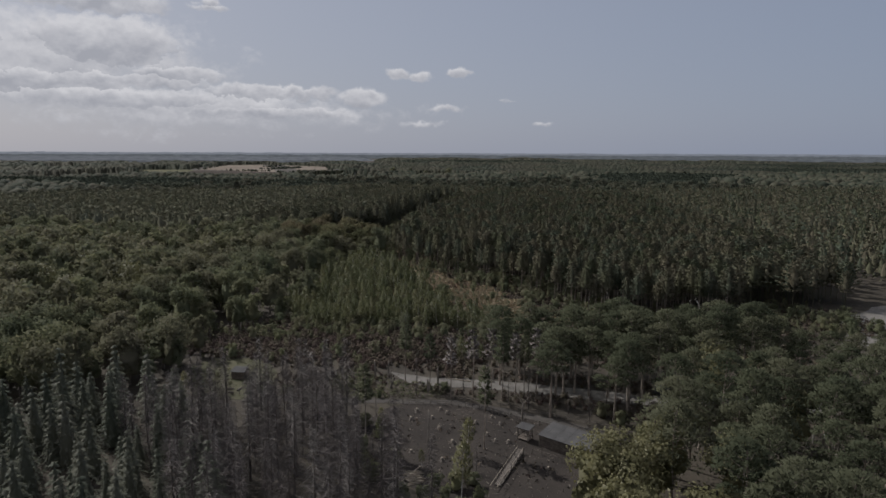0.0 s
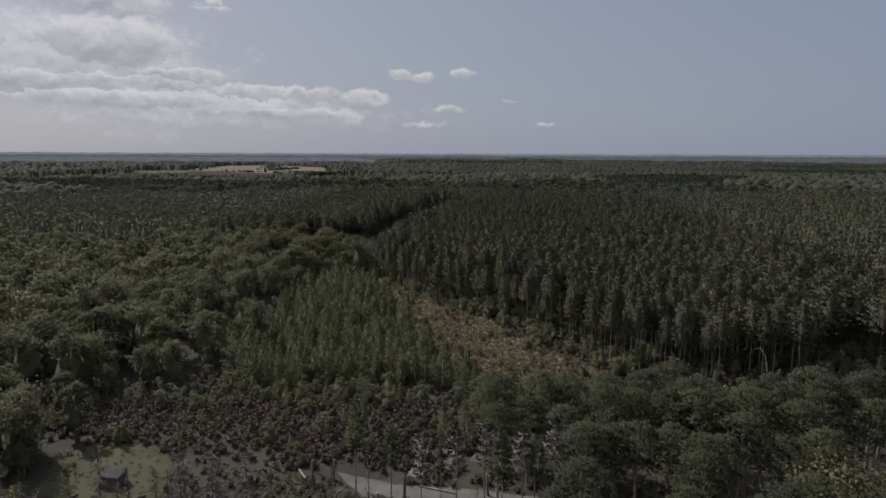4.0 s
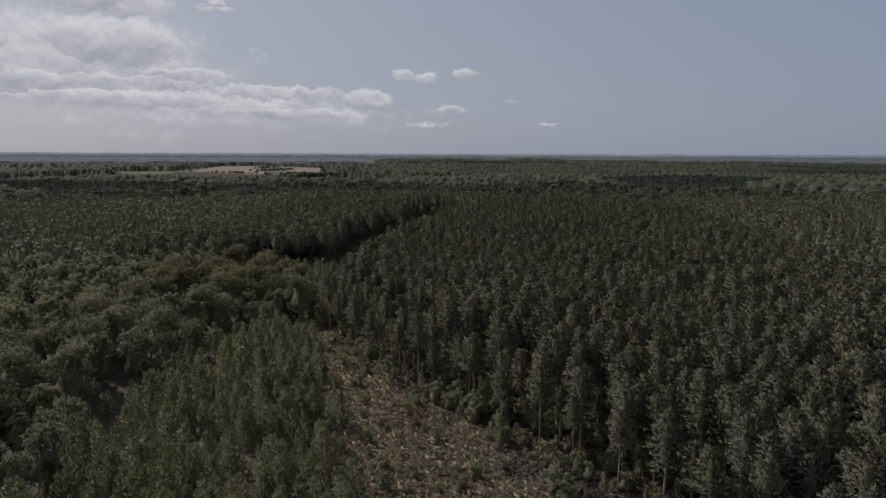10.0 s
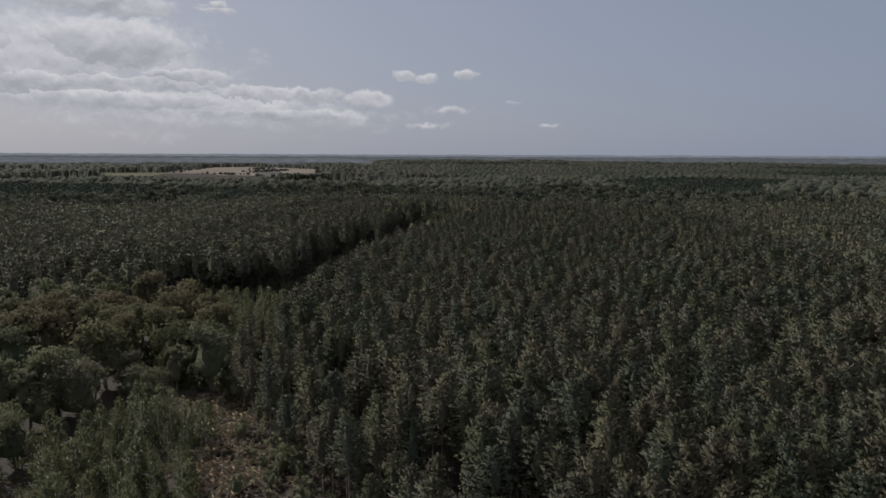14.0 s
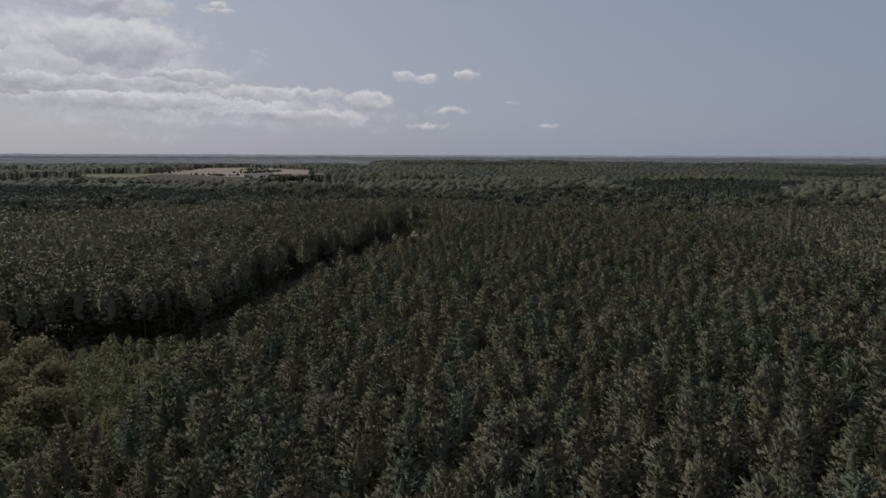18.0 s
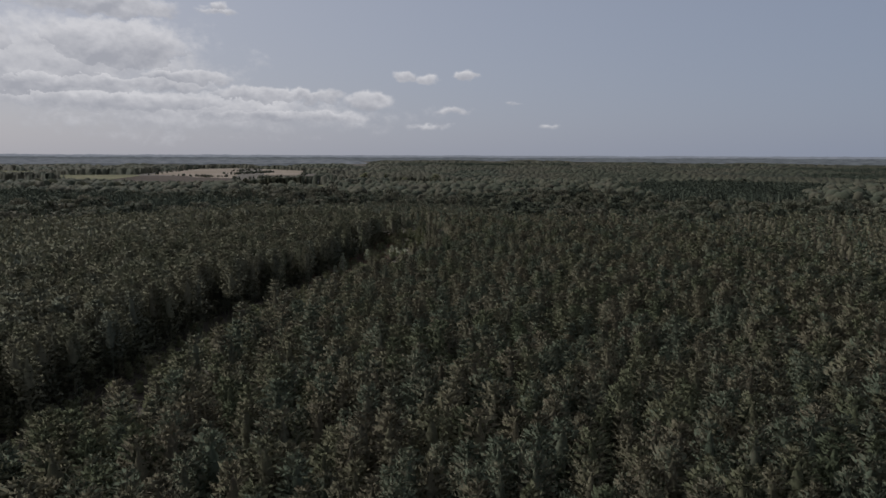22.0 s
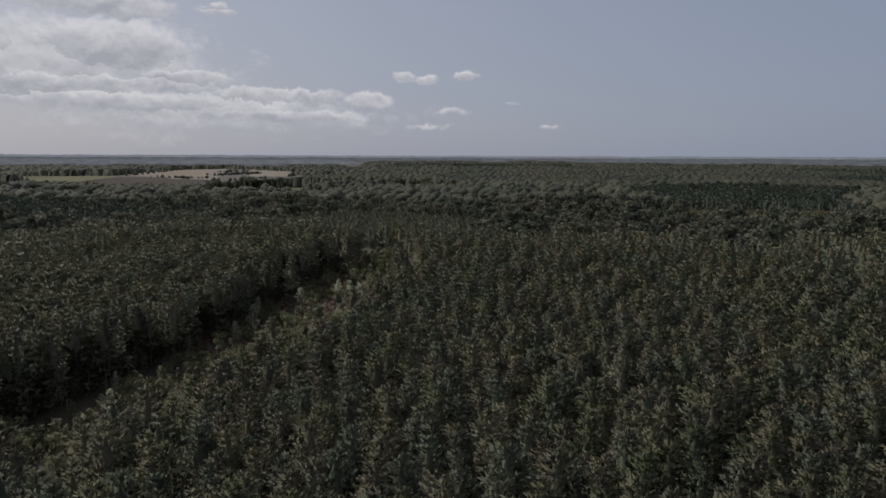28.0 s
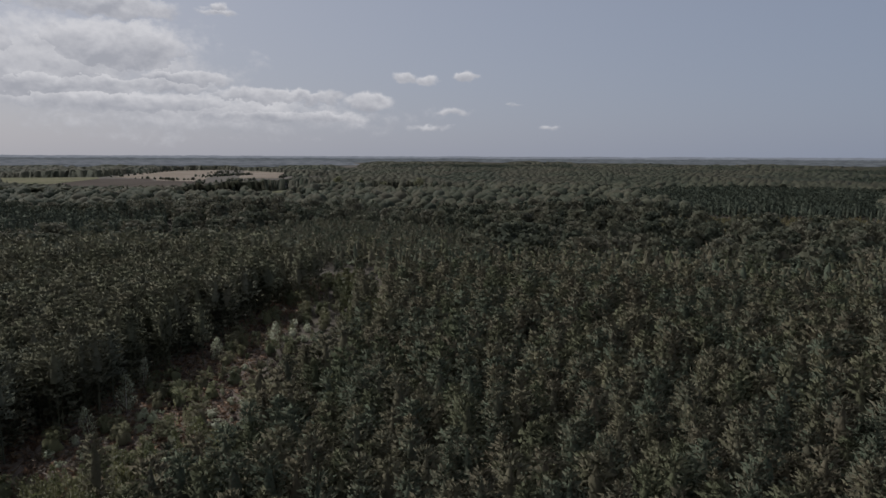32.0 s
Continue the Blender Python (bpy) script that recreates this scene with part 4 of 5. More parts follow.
edge = np.array([noise.noise(Vector((x * 0.12, y * 0.12, 2.0))) for x, y in thick]) + RNG.uniform(-0.2, 0.2, len(thick)) < 0.22
thick = thick[edge]
pick = np.argsort(np.abs(thick[:, 0] - (0 - (thick[:, 1] - 200) * 0.28)) + RNG.uniform(0, 12, len(thick)))[:280]
own = np.zeros(len(thick), bool)
own[pick] = True
models = [tree_thing("birch_tree", f, PALE_BARK, BIRCH_LEAVES, "young slender birch with soft yellow-green leaves", "birch", "young birches") for f in birches]
grow(models, thick[own], tall(own.sum(), 4.0, 9.5))
strewn("birch_thicket", birch_mid, thick[~own], tall((~own).sum(), 4, 9), BIRCH_LEAVES, "thicket of young green birches", "thicket")
young = planted(YOUNG, 4.2, 0.4, stray=10)
strewn("young_stand", [both(birch_form(90, s, 0.02, 0.11)) for s in (0.2, 0.24)], young, tall(len(young), 9, 11.5), CANOPY, "soft grey-green stand of young trees", "thicket")

fore = planted(FORE_EAST, 4.6, 0.45, stray=14)
strewn("young_stand_beyond", birch_low, fore, tall(len(fore), 3.5, 7.5), AUTUMN, "low pale scrub before a dark block of pines", "thicket")

# Dying larches, spruces and grown pines round the yard
larch = clear_of(planted(LARCHES, 4.4, 0.45), TREELESS)
models = [tree_thing("larch_tree", bare_form(n, s), DARK_BARK, TWIGS, "dying larch with a thin stem and bare grey twigs", "larch", "dying larches") for n, s in ((820, 0.12), (900, 0.135), (760, 0.11), (820, 0.14))]
grow(models, larch, tall(len(larch), 12.5, 19))
spruce = clear_of(planted(SPRUCES, 5.6, 0.47), TREELESS)
models = [tree_thing("spruce_tree", spruce_form(1000, s), DARK_BARK, SPRUCE, "grey-green spruce with drooping tiers of branches", "spruce", "young spruces") for s in (0.27, 0.32, 0.24)]
grow(models, spruce, tall(len(spruce), 7, 14.5))
old = [old_pine_form(1700, 0.26, 0.53), old_pine_form(1500, 0.22, 0.60), old_pine_form(1800, 0.29, 0.50)]
models = [tree_thing("scots_pine", f, BARK, BIG_NEEDLES, "tall grown pine with a broad uneven crown", "pine tree", "grown pines") for f in old]
lone = np.array([(14.0, 147.0), (23.0, 128.0), (26.0, 139.0), (28.0, 139.4), (34.0, 140.0), (38.0, 139.0), (42.0, 136.0), (46.0, 139.0), (51.0, 143.5), (36, 126), (31, 142), (56, 141), (61, 138), (19.5, 152.5), (25, 150), (40, 130)])
road_pines = planted(PINES_ROAD, 5.6, 0.4)
yard_pines = clear_of(planted(PINES_YARD, 7.6, 0.4), [YARD])
allp = np.concatenate([lone, road_pines, yard_pines])
grow(models, allp, np.concatenate([tall(len(lone), 14, 17), np.where(road_pines[:, 0] > 84, tall(len(road_pines), 10, 12.5), tall(len(road_pines), 15.5, 19)),
                                   np.where(yard_pines[:, 0] > 96, tall(len(yard_pines), 9.5, 12.5), tall(len(yard_pines), 14.5, 19))]))
thin = np.array([(8.0, 113.0), (2.0, 138.4), (-3.0, 144.0), (17.0, 141.0), (19.0, 140.0), (22.0, 142.0), (-14.7, 113.6), (7.0, 140.0), (-9, 148), (11.5, 141.5), (13.5, 137)])
models = [tree_thing("thin_pine", pine_form(n, 0.09, 0.56, 0.05, core=0), BARK, TWIGS if k else BIG_NEEDLES, "tall thin pine stem with a sparse failing crown", "pine tree", "thin pines by the path") for k, n in enumerate((260, 170))]
grow(models, thin, tall(len(thin), 13.5, 17))
low = planted(LOW_MIX, 3.6, 0.48)
kind = RNG.uniform(0, 1, len(low))
models = [tree_thing("sapling", f, PALE_BARK, BIRCH_LEAVES, "young birch sapling among bushes", "birch", "saplings by the road") for f in birches]
grow(models, low[kind < 0.45], tall((kind < 0.45).sum(), 3.5, 7.5))
models = [tree_thing("young_pine", pine_form(420, 0.2, 0.10, 0.06), BARK, BIG_NEEDLES, "bushy young pine with branches to the ground", "pine tree", "young pines by the road") for _ in range(3)]
grow(models, low[(kind >= 0.45) & (kind < 0.8)], tall(((kind >= 0.45) & (kind < 0.8)).sum(), 4, 8))
pale = planted(PALE, 3.6, 0.48)
strewn("pale_birches", birch_mid, pale, tall(len(pale), 4.5, 9), BIRCH_LEAVES, "pale green young birches at the end of the ride", "thicket")
oaks = np.array([(27.0, 91.0), (22.5, 89.5), (33, 94), (28.0, 86), (24, 78), (35, 95), (44, 88), (66, 112), (84, 104), (98, 118), (34, 76), (31, 91), (39, 100), (22, 72), (60, 134), (72, 137)])
models = [tree_thing("oak_tree", f, GREY_BARK, YELLOW_LEAVES, "leafy yellow-green oak beside the yard", "tree", "oaks by the yard") for f in (leafy_form(1700, 0.40, 0.16, 18, 0.032), leafy_form(1600, 0.36, 0.2, 16, 0.032))]
grow(models, oaks, tall(len(oaks), 11, 14.5))

# Undergrowth
brash = []
for k in range(5):
    a, r = RNG.uniform(0, 6.28), RNG.uniform(0.7, 1.3)
    brash.append(tube([(-r * math.cos(a), -r * math.sin(a), 0.05), (0.1, 0.05, 0.12 + 0.1 * k / 4), (r * math.cos(a + 0.2), r * math.sin(a + 0.2), 0.08 + 0.12 * k)], [0.07, 0.06, 0.015], 4))
mound_forms = [leafy_form(60, 0.85, 0.0, 7, 0.26)[1] for _ in range(4)]
fern_forms = []
for k in range(4):
    n = 9
    a = RNG.uniform(0, 6.28, n)
    at = np.column_stack([np.cos(a) * 0.1, np.sin(a) * 0.1, RNG.uniform(0.25, 0.8, n)])
    way = unit(np.column_stack([np.cos(a), np.sin(a), RNG.uniform(-0.2, 0.5, n)]))
    fern_forms.append(sprays(at, way, RNG.uniform(0.5, 1.0, n), RNG.uniform(0.25, 0.5, n)))
tuft_forms = []
for k in range(4):
    n = 14
    d = unit(RNG.normal(size=(n, 3)) * (1, 1, 0.6) + (0, 0, 0.5))
    tuft_forms.append(sprays(d * (0.5, 0.5, 0.4), unit(d + (0, 0, 0.6)), RNG.uniform(0.3, 0.7, n), RNG.uniform(0.3, 0.6, n)))
bush_forms = [leafy_form(190, 0.6, 0.02, 9, 0.13)[1] for _ in range(4)]
p = planted(STRIP, 0.9, 0.5, stray=5.0)
rust = np.sin(p[:, 0] * 0.21) + np.sin(p[:, 1] * 0.17 + 1) + RNG.normal(size=len(p)) * 0.5 > 1.4
strewn("bracken_bed", fern_forms, p[~rust], tall((~rust).sum(), 0.5, 1.0), FERN, "bed of yellowing bracken fronds", "bracken")
strewn("rust_bracken_bed", fern_forms, p[rust], tall(rust.sum(), 0.45, 0.95), RED_FERN, "rust-brown bracken and heather", "bracken")
p = clear_of(planted(HEATHER, 1.9, 0.5, stray=5.0), [GLADE, ROAD, TRACK])
strewn("heather_bed", mound_forms, p, tall(len(p), 0.8, 1.7), HEATH, "low purple-brown heather and dead bracken", "heather")
p = clear_of(planted(ROUGH, 1.7, 0.5, stray=3.0), [GLADE, ROAD, TRACK])
strewn("clearing_heather", mound_forms + tuft_forms, p, tall(len(p), 0.4, 1.1), HEATH, "low dead bracken and heather in the clearing", "heather")
MARGIN = [(-112, 188), (-64, 166), (-30, 160), (8, 158), (20, 190), (-8, 204), (-50, 210), (-70, 196)]
p = clear_of(planted(MARGIN, 3.4, 0.5), [GLADE, ROAD, TRACK])
p = p[(p[:, 1] > 184 + 3 * np.sin(p[:, 0] * 0.3)) | (RNG.uniform(0, 1, len(p)) < 0.12)]
strewn("margin_scrub", bush_forms + birch_low, p, tall(len(p), 1.2, 4.2), LEAVES, "bushes between the heather and the wood", "scrub")
p = clear_of(planted(MARGIN, 2.3, 0.5), [GLADE, ROAD, TRACK])
strewn("margin_heather", mound_forms, p, tall(len(p), 0.7, 1.6), HEATH, "brown heather and bramble at the wood's margin", "heather")
p = planted(THICKET, 1.7, 0.5)
strewn("thicket_floor", fern_forms, p, tall(len(p), 0.6, 1.1), FERN, "bracken under the birches", "bracken")
p = clear_of(planted([(0, 160), (100, 158), (112, 192), (60, 202), (36, 208), (14, 192)], 2.2, 0.5), [ROAD])
strewn("roadside_heather", mound_forms + fern_forms, p, tall(len(p), 0.7, 1.5), HEATH, "heather and bracken between the road and the pines", "heather")
END = [(-62, 348), (-30, 338), (-20, 396), (-44, 428), (-66, 410), (-60, 392)]
p = planted(END, 3.2, 0.5)
strewn("end_scrub", bush_forms + birch_low, p, tall(len(p), 1.2, 5), BIRCH_LEAVES, "pale saplings and bushes where the strip ends", "scrub")
p = planted(END, 1.3, 0.5)
strewn("end_bracken", fern_forms, p, tall(len(p), 0.5, 1.0), FERN, "yellowing bracken where the strip ends", "bracken")
p = planted(RIDE_SIDE, 3.6, 0.5)
strewn("ride_saplings", birch_low + bush_forms, p, tall(len(p), 2, 5.5), BIRCH_LEAVES, "saplings along the sunny side of the ride", "thicket")
p = planted(SPARSE, 2.0, 0.5)
strewn("sparse_floor", fern_forms + tuft_forms, p, tall(len(p), 0.4, 0.9), RED_FERN, "rust-brown bracken under the outer pines", "bracken")
p = planted(RIDE, 1.5, 0.5)
strewn("ride_bracken", fern_forms, p, tall(len(p), 0.6, 1.3), RED_FERN, "rust-brown bracken along the ride", "bracken")
OPEN_RIDE = [(-20, 590), (-2, 582), (16, 603), (22, 640), (14, 690), (-2, 712), (-12, 655)]
GAP = [(-60, 400), (-80, 432), (-60, 446), (-44, 452), (-38, 524), (-26, 570), (-15, 609), (-5, 705), (2, 770), (18, 740), (20, 660), (16, 600), (6, 560), (-10, 509), (-16, 460), (-24, 420), (-32, 364)]
p = clear_of(planted(GAP, 3.9, 0.5), [OPEN_RIDE])
strewn("ride_scrub", bush_forms + birch_low, p, tall(len(p), 1.5, 5.0), LEAVES, "scrub of saplings and bushes along the ride", "scrub")
# the open part of the ride: pale saplings, rust-brown bracken, soft birches and three tall pines
p = planted(OPEN_RIDE, 2.6, 0.5)
clump = np.array([noise.noise(Vector((x * 0.13, y * 0.10, 6.0))) for x, y in p])
few = (clump > 0.16) & (RNG.uniform(0, 1, len(p)) < 0.5)
busy = (clump < 0.0) & (RNG.uniform(0, 1, len(p)) < 0.6)
strewn("ride_bushes", bush_forms + birch_low, p[busy], tall(busy.sum(), 1.5, 4.5), LEAVES, "dark green bushes and saplings in the open ride", "scrub")
strewn("ride_pale_scrub", bush_forms + mound_forms, p[few], tall(few.sum(), 0.7, 2.4), SILVER_LEAVES, "pale silvery bushes in the open ride", "scrub")
strewn("ride_dark_scrub", mound_forms, p[~few], tall((~few).sum(), 0.5, 1.5), HEATH, "brown heather in the open ride", "heather")
spots = np.array([(-29.5, 613.6), (-13, 605.8), (-14.9, 631.5), (-5.2, 652.3), (-25, 650), (-33, 585), (-24, 596), (18.8, 607.4), (-36, 556), (-21, 550), (-28, 566), (-3.5, 690), (6, 668), (-12, 618)])
models = [tree_thing("sapling", f, PALE_BARK, SILVER_LEAVES, "pale silvery sapling standing in the open ride", "sapling", "pale saplings in the ride") for f in birches]
grow(models, spots, tall(len(spots), 4.5, 8.5))
soft = planted([(-10, 572), (8, 568), (30, 592), (22, 600), (4, 596), (-6, 586)], 3.6, 0.45)
models = [tree_thing("birch_tree", f, PALE_BARK, BIRCH_LEAVES, "soft green young birch beside the open ride", "birch", "birches by the ride") for f in birches]
grow(models, soft, tall(len(soft), 5, 8.5))
models = [tree_thing("pine_tree", f, BARK, NEEDLES, "tall pine with a bare trunk beside the open ride", "pine tree", "pines by the ride") for f in fine_pines[:3]]
grow(models, np.array([(24.5, 611.0), (27.6, 613.5), (30.5, 609.5)]), np.array([15.5, 16.5, 15.0]))
WEST_SIDE = [(-44, 444), (-42, 524), (-30, 570), (-19, 609), (-8, 705), (0, 735), (-10, 738), (-18, 707), (-29, 612), (-40, 575), (-52, 528), (-56, 452), (-76, 438), (-108, 414), (-128, 394), (-166, 381), (-165, 373), (-125, 386), (-104, 406), (-72, 430)]
skirts = [pine_form(150, 0.26, 0.04, 0.085, limbs=0, core=0)[1] for _ in range(4)]
p = planted(WEST_SIDE, 3.0, 0.5)
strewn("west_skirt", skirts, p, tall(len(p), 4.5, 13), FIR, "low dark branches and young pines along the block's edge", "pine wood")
SKIRT = [(-42, 392), (-34, 360), (-25, 331), (-5, 290), (6, 278), (22, 253), (40, 213), (58, 190), (92, 182), (152, 192), (128, 228), (72, 214), (46, 252), (14, 306), (-14, 356), (-20, 400)]
p = planted(SKIRT, 3.8, 0.5)
strewn("edge_scrub", bush_forms + birch_low + mid_pines[:2], p, tall(len(p), 1.5, 5.0), LEAVES, "bushes along the edge of the pines", "scrub")

p = np.concatenate([planted(SKIRT, 1.9, 0.5, stray=5.0), planted(RIDE, 3.0, 0.5), planted(GAP, 4.5, 0.5), planted(STRIP, 2.8, 0.5)])
scrub = planted(STRIP, 4.6, 0.5)
strewn("strip_scrub", bush_forms + birch_low, scrub, tall(len(scrub), 0.9, 3.2), LEAVES, "bushes and saplings scattered in the bracken", "scrub")
strewn("fallen_branches", brash, p, tall(len(p), 0.7, 1.5), CUT_WOOD, "pale dead branches strewn on the ground", "brushwood")
p = planted(SKIRT, 1.2, 0.5, stray=6.0)
strewn("edge_heather", tuft_forms + fern_forms, p, tall(len(p), 0.5, 1.2), HEATH, "low heather along the edge of the pines", "heather")
# Broadleaved woods out to the hills
def lumpy_dome(s):
    """A far crown of one large and three small heaps."""
    heaps = [dome_form(3, 7, s, 0.12)]
    for k in range(3):
        v, f, nrm = dome_form(2, 5, s * RNG.uniform(0.5, 0.7), 0.12)
        a, z = k * 2.1 + RNG.uniform(0, 1), RNG.uniform(0.55, 0.8)
        heaps.append((v * (1, 1, z) + (math.cos(a) * s * 0.55, math.sin(a) * s * 0.55, 0.12), f, nrm))
    return joined(heaps)


def ruffled(dome, s, n=14):
    """A far crown with sprays of leaves that break its outline."""
    d = unit(RNG.normal(size=(n, 3)) * (1, 1, 0.7) + (0, 0, 0.5))
    return joined([dome, leaves(d * (s, s, 0.75) + (0, 0, 0.18), unit(d + RNG.normal(size=(n, 3)) * 0.8), RNG.uniform(0.16, 0.32, n), d)])


domes = [ruffled(lumpy_dome(s), s) for s in (0.44, 0.5, 0.4, 0.47)]
plain_domes = [ruffled(dome_form(2, 7, s, 0.16), s) for s in (0.46, 0.54, 0.42, 0.5)]
shag = [leafy_form(170, s, 0.10, 10, 0.125)[1] for s in (0.44, 0.5, 0.4, 0.47)]
OPEN_LAND = [(-350, 1470), (-300, 1480), (-215, 1540), (-240, 1700), (-279, 1880), (-377, 2079), (-459, 2571), (-741, 2963), (-850, 3020), (-985, 2870), (-930, 2450), (-840, 2110), (-1150, 2010), (-758, 1630), (-620, 1470)]
built = [EAST, WEST, FAR_WEST, FAR_EAST, FORE_EAST, OPEN_LAND, YOUNG, MIXED, PALE] + [f[0] for f in FIELDS]
BAND = [(-330, 400), (-960, 1270), (-140, 1270), (-110, 1500), (1150, 1500), (560, 700), (640, 790), (430, 790), (300, 742), (190, 690), (100, 760), (0, 790), (-60, 800), (-190, 712), (-420, 620), (-500, 560)]
p = clear_of(shown(planted(BAND, 11.0, 0.48, stray=25.0), 60), built)
lumpy = np.array([noise.noise(Vector((x * 0.013, y * 0.013, 9.0))) for x, y in p])
p = p[(RNG.uniform(0, 1, len(p)) > 0.06 + 0.3 * np.clip(lumpy, 0, 1))]
grown = RNG.uniform(8.5, 18.5, len(p)) * (1 + 0.18 * np.sin(p[:, 0] * 0.021 + 1) * np.sin(p[:, 1] * 0.017))
close = (p[:, 1] < 1050) & (np.abs(p[:, 0]) < 420)
strewn("broadleaf_wood", shag, p[close], grown[close], CANOPY, "wide wood of rounded broadleaved crowns", "wood", height, squash=0.22)
strewn("broadleaf_wood_beyond", plain_domes + domes[:1], p[~close], grown[~close], CANOPY, "wide wood of rounded crowns farther off", "wood", height, squash=0.3)


def canopy(near, far, cols, label):
    """The roof of a far wood as one uneven sheet: rows of crowns, each row scalloped in its own way, sunk to the ground where fields and glades lie."""
    rr = [near]
    while rr[-1] < far:
        rr.append(rr[-1] * 1.0066)
    rr, aa = np.array(rr), np.linspace(-0.66, 0.66, cols)
    r, a = np.meshgrid(rr, aa, indexing="ij")
    sway = np.array([noise.noise(Vector((math.sin(b) * q * 0.006, q * 0.004, 31.0))) for q, b in zip(r.ravel(), a.ravel())]).reshape(r.shape)
    r = r * (1 + 0.028 * sway + RNG.uniform(-0.0022, 0.0022, r.shape))
    p = np.column_stack([(np.sin(a) * r).ravel(), (np.cos(a) * r).ravel()])
    wide = np.maximum(12.0, 4.2 * (aa[1] - aa[0]) * rr)[:, None]
    u = (a * r + RNG.uniform(0, 40, (len(rr), 1))) / wide
    u = u + 0.6 * np.sin(a * r / 37 + RNG.uniform(0, 6, (len(rr), 1))) + 0.9 * np.sin(a * r / 91 + RNG.uniform(0, 6, (len(rr), 1)))
    cell = np.floor(u).astype(int)
    tops = (RNG.uniform(0.0, 1.0, (len(rr), 1024)) ** 1.5)[np.arange(len(rr))[:, None], cell % 1024]
    dome = np.sqrt(np.clip(1 - (2 * (u - cell) - 1) ** 2, 0, 1))
    stands = np.array([noise.noise(Vector((x * 0.0052, y * 0.0030, 11.0))) for x, y in p])
    tint = np.array([noise.noise(Vector((x * 0.0035, y * 0.0018, 21.0))) for x, y in p]) * 0.9 + 0.3 + (tops * 0.34).ravel()
    wood = np.ones(len(p), bool)
    ragged = p + RNG.normal(size=p.shape) * (5, 14) + 22 * np.column_stack([stands, -stands])
    for poly in built:
        wood &= ~inside(ragged, poly)
    glades = np.array([noise.noise(Vector((x * 0.0024, y * 0.0017, 5.0))) for x, y in p])
    wood &= ~((p[:, 0] < -60 - p[:, 1] * 0.06) & (glades > 0.30))
    wood &= ~((p[:, 0] < -60 - p[:, 1] * 0.09) & (p[:, 1] > 3250 - p[:, 0] ** 2 / 15000))
    tall_m = 9.0 + 9.0 * smooth(stands * 2.2 + 0.5) - 3.0 + (5.0 * tops * dome).ravel() + RNG.normal(size=len(p)) * 0.35
    v = np.column_stack([p, height(p) + np.where(wood, np.maximum(tall_m, 4.0), -3.0)])
    n = len(aa)
    i = (np.arange(len(rr) - 1)[:, None] * n + np.arange(n - 1)[None]).ravel()
    f = np.concatenate([np.stack([i, i + 1, i + n + 1], 1), np.stack([i, i + n + 1, i + n], 1)])
    lean = np.column_stack([((u - cell - 0.5) * 2.4).ravel(), np.full(len(p), -0.55), np.ones(len(p))])
    tagged(new("distant_woods", mesh_of("distant_woods", v, f, CANOPY, np.mod(tint, 1.0), unit(lean))), label, "wood", kind="stuff")


canopy(1490.0, 4000.0, 700, "distant woods that reach the horizon")
hedges = []
for (x0, y0), (x1, y1), n in (((-350, 1475), (-610, 1472), 34), ((-750, 1640), (-700, 1455), 22), ((-355, 1500), (-470, 1830), 30), ((-700, 1170), (-740, 1165), 8), ((-860, 1610), (-1150, 1990), 36), ((-965, 2860), (-800, 2110), 20),
                              ((-345, 1735), (-285, 1885), 14), ((-215, 1550), (-240, 1700), 16), ((-220, 1530), (-120, 1530), 16), ((-460, 2560), (-370, 2090), 26), ((-1150, 2070), (-1500, 2140), 24), ((-640, 1995), (-560, 1900), 8)):
    k = np.linspace(0, 1, n)[:, None]
    hedges.append(np.array([(x0, y0)]) * (1 - k) + np.array([(x1, y1)]) * k + RNG.normal(size=(n, 2)) * 5)
for cx, cy, rx, ry, n in ((-585, 2240, 30, 110, 50), (-545, 2330, 25, 80, 30), (-415, 1880, 22, 60, 36), (-560, 1935, 30, 8, 8), (-690, 2010, 14, 8, 3), (-300, 1480, 40, 30, 30), (-690, 2620, 20, 120, 24)):
    hedges.append(np.array([(cx, cy)]) + RNG.normal(size=(n, 2)) * (rx * 0.6, ry * 0.6))
hedges = np.concatenate(hedges)
strewn("hedgerows", plain_domes, hedges, tall(len(hedges), 3.5, 8.5), CANOPY, "hedges and copses between the fields", "hedge", height, squash=0.4)
dark = [([(-190, 3120), (540, 3080), (600, 3300), (-150, 3330)], 12.0), ([(700, 1500), (1150, 1480), (1250, 1640), (760, 1660)], 9.0), ([(1000, 2200), (1700, 2100), (1800, 2300), (1100, 2400)], 14.0)]
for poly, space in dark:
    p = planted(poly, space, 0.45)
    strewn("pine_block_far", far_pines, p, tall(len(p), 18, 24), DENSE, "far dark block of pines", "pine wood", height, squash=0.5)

# ---- the yard, the glade and what stands in them ----


def board_box(name, parent, mat, x, y, z, sx, sy, sz, turn=0.0, lean=0.0, label="", bevel=0.015):
    return part(name, box(bmesh.new(), x, y, z, sx, sy, sz, turn, bevel, lean), mat, parent, label)


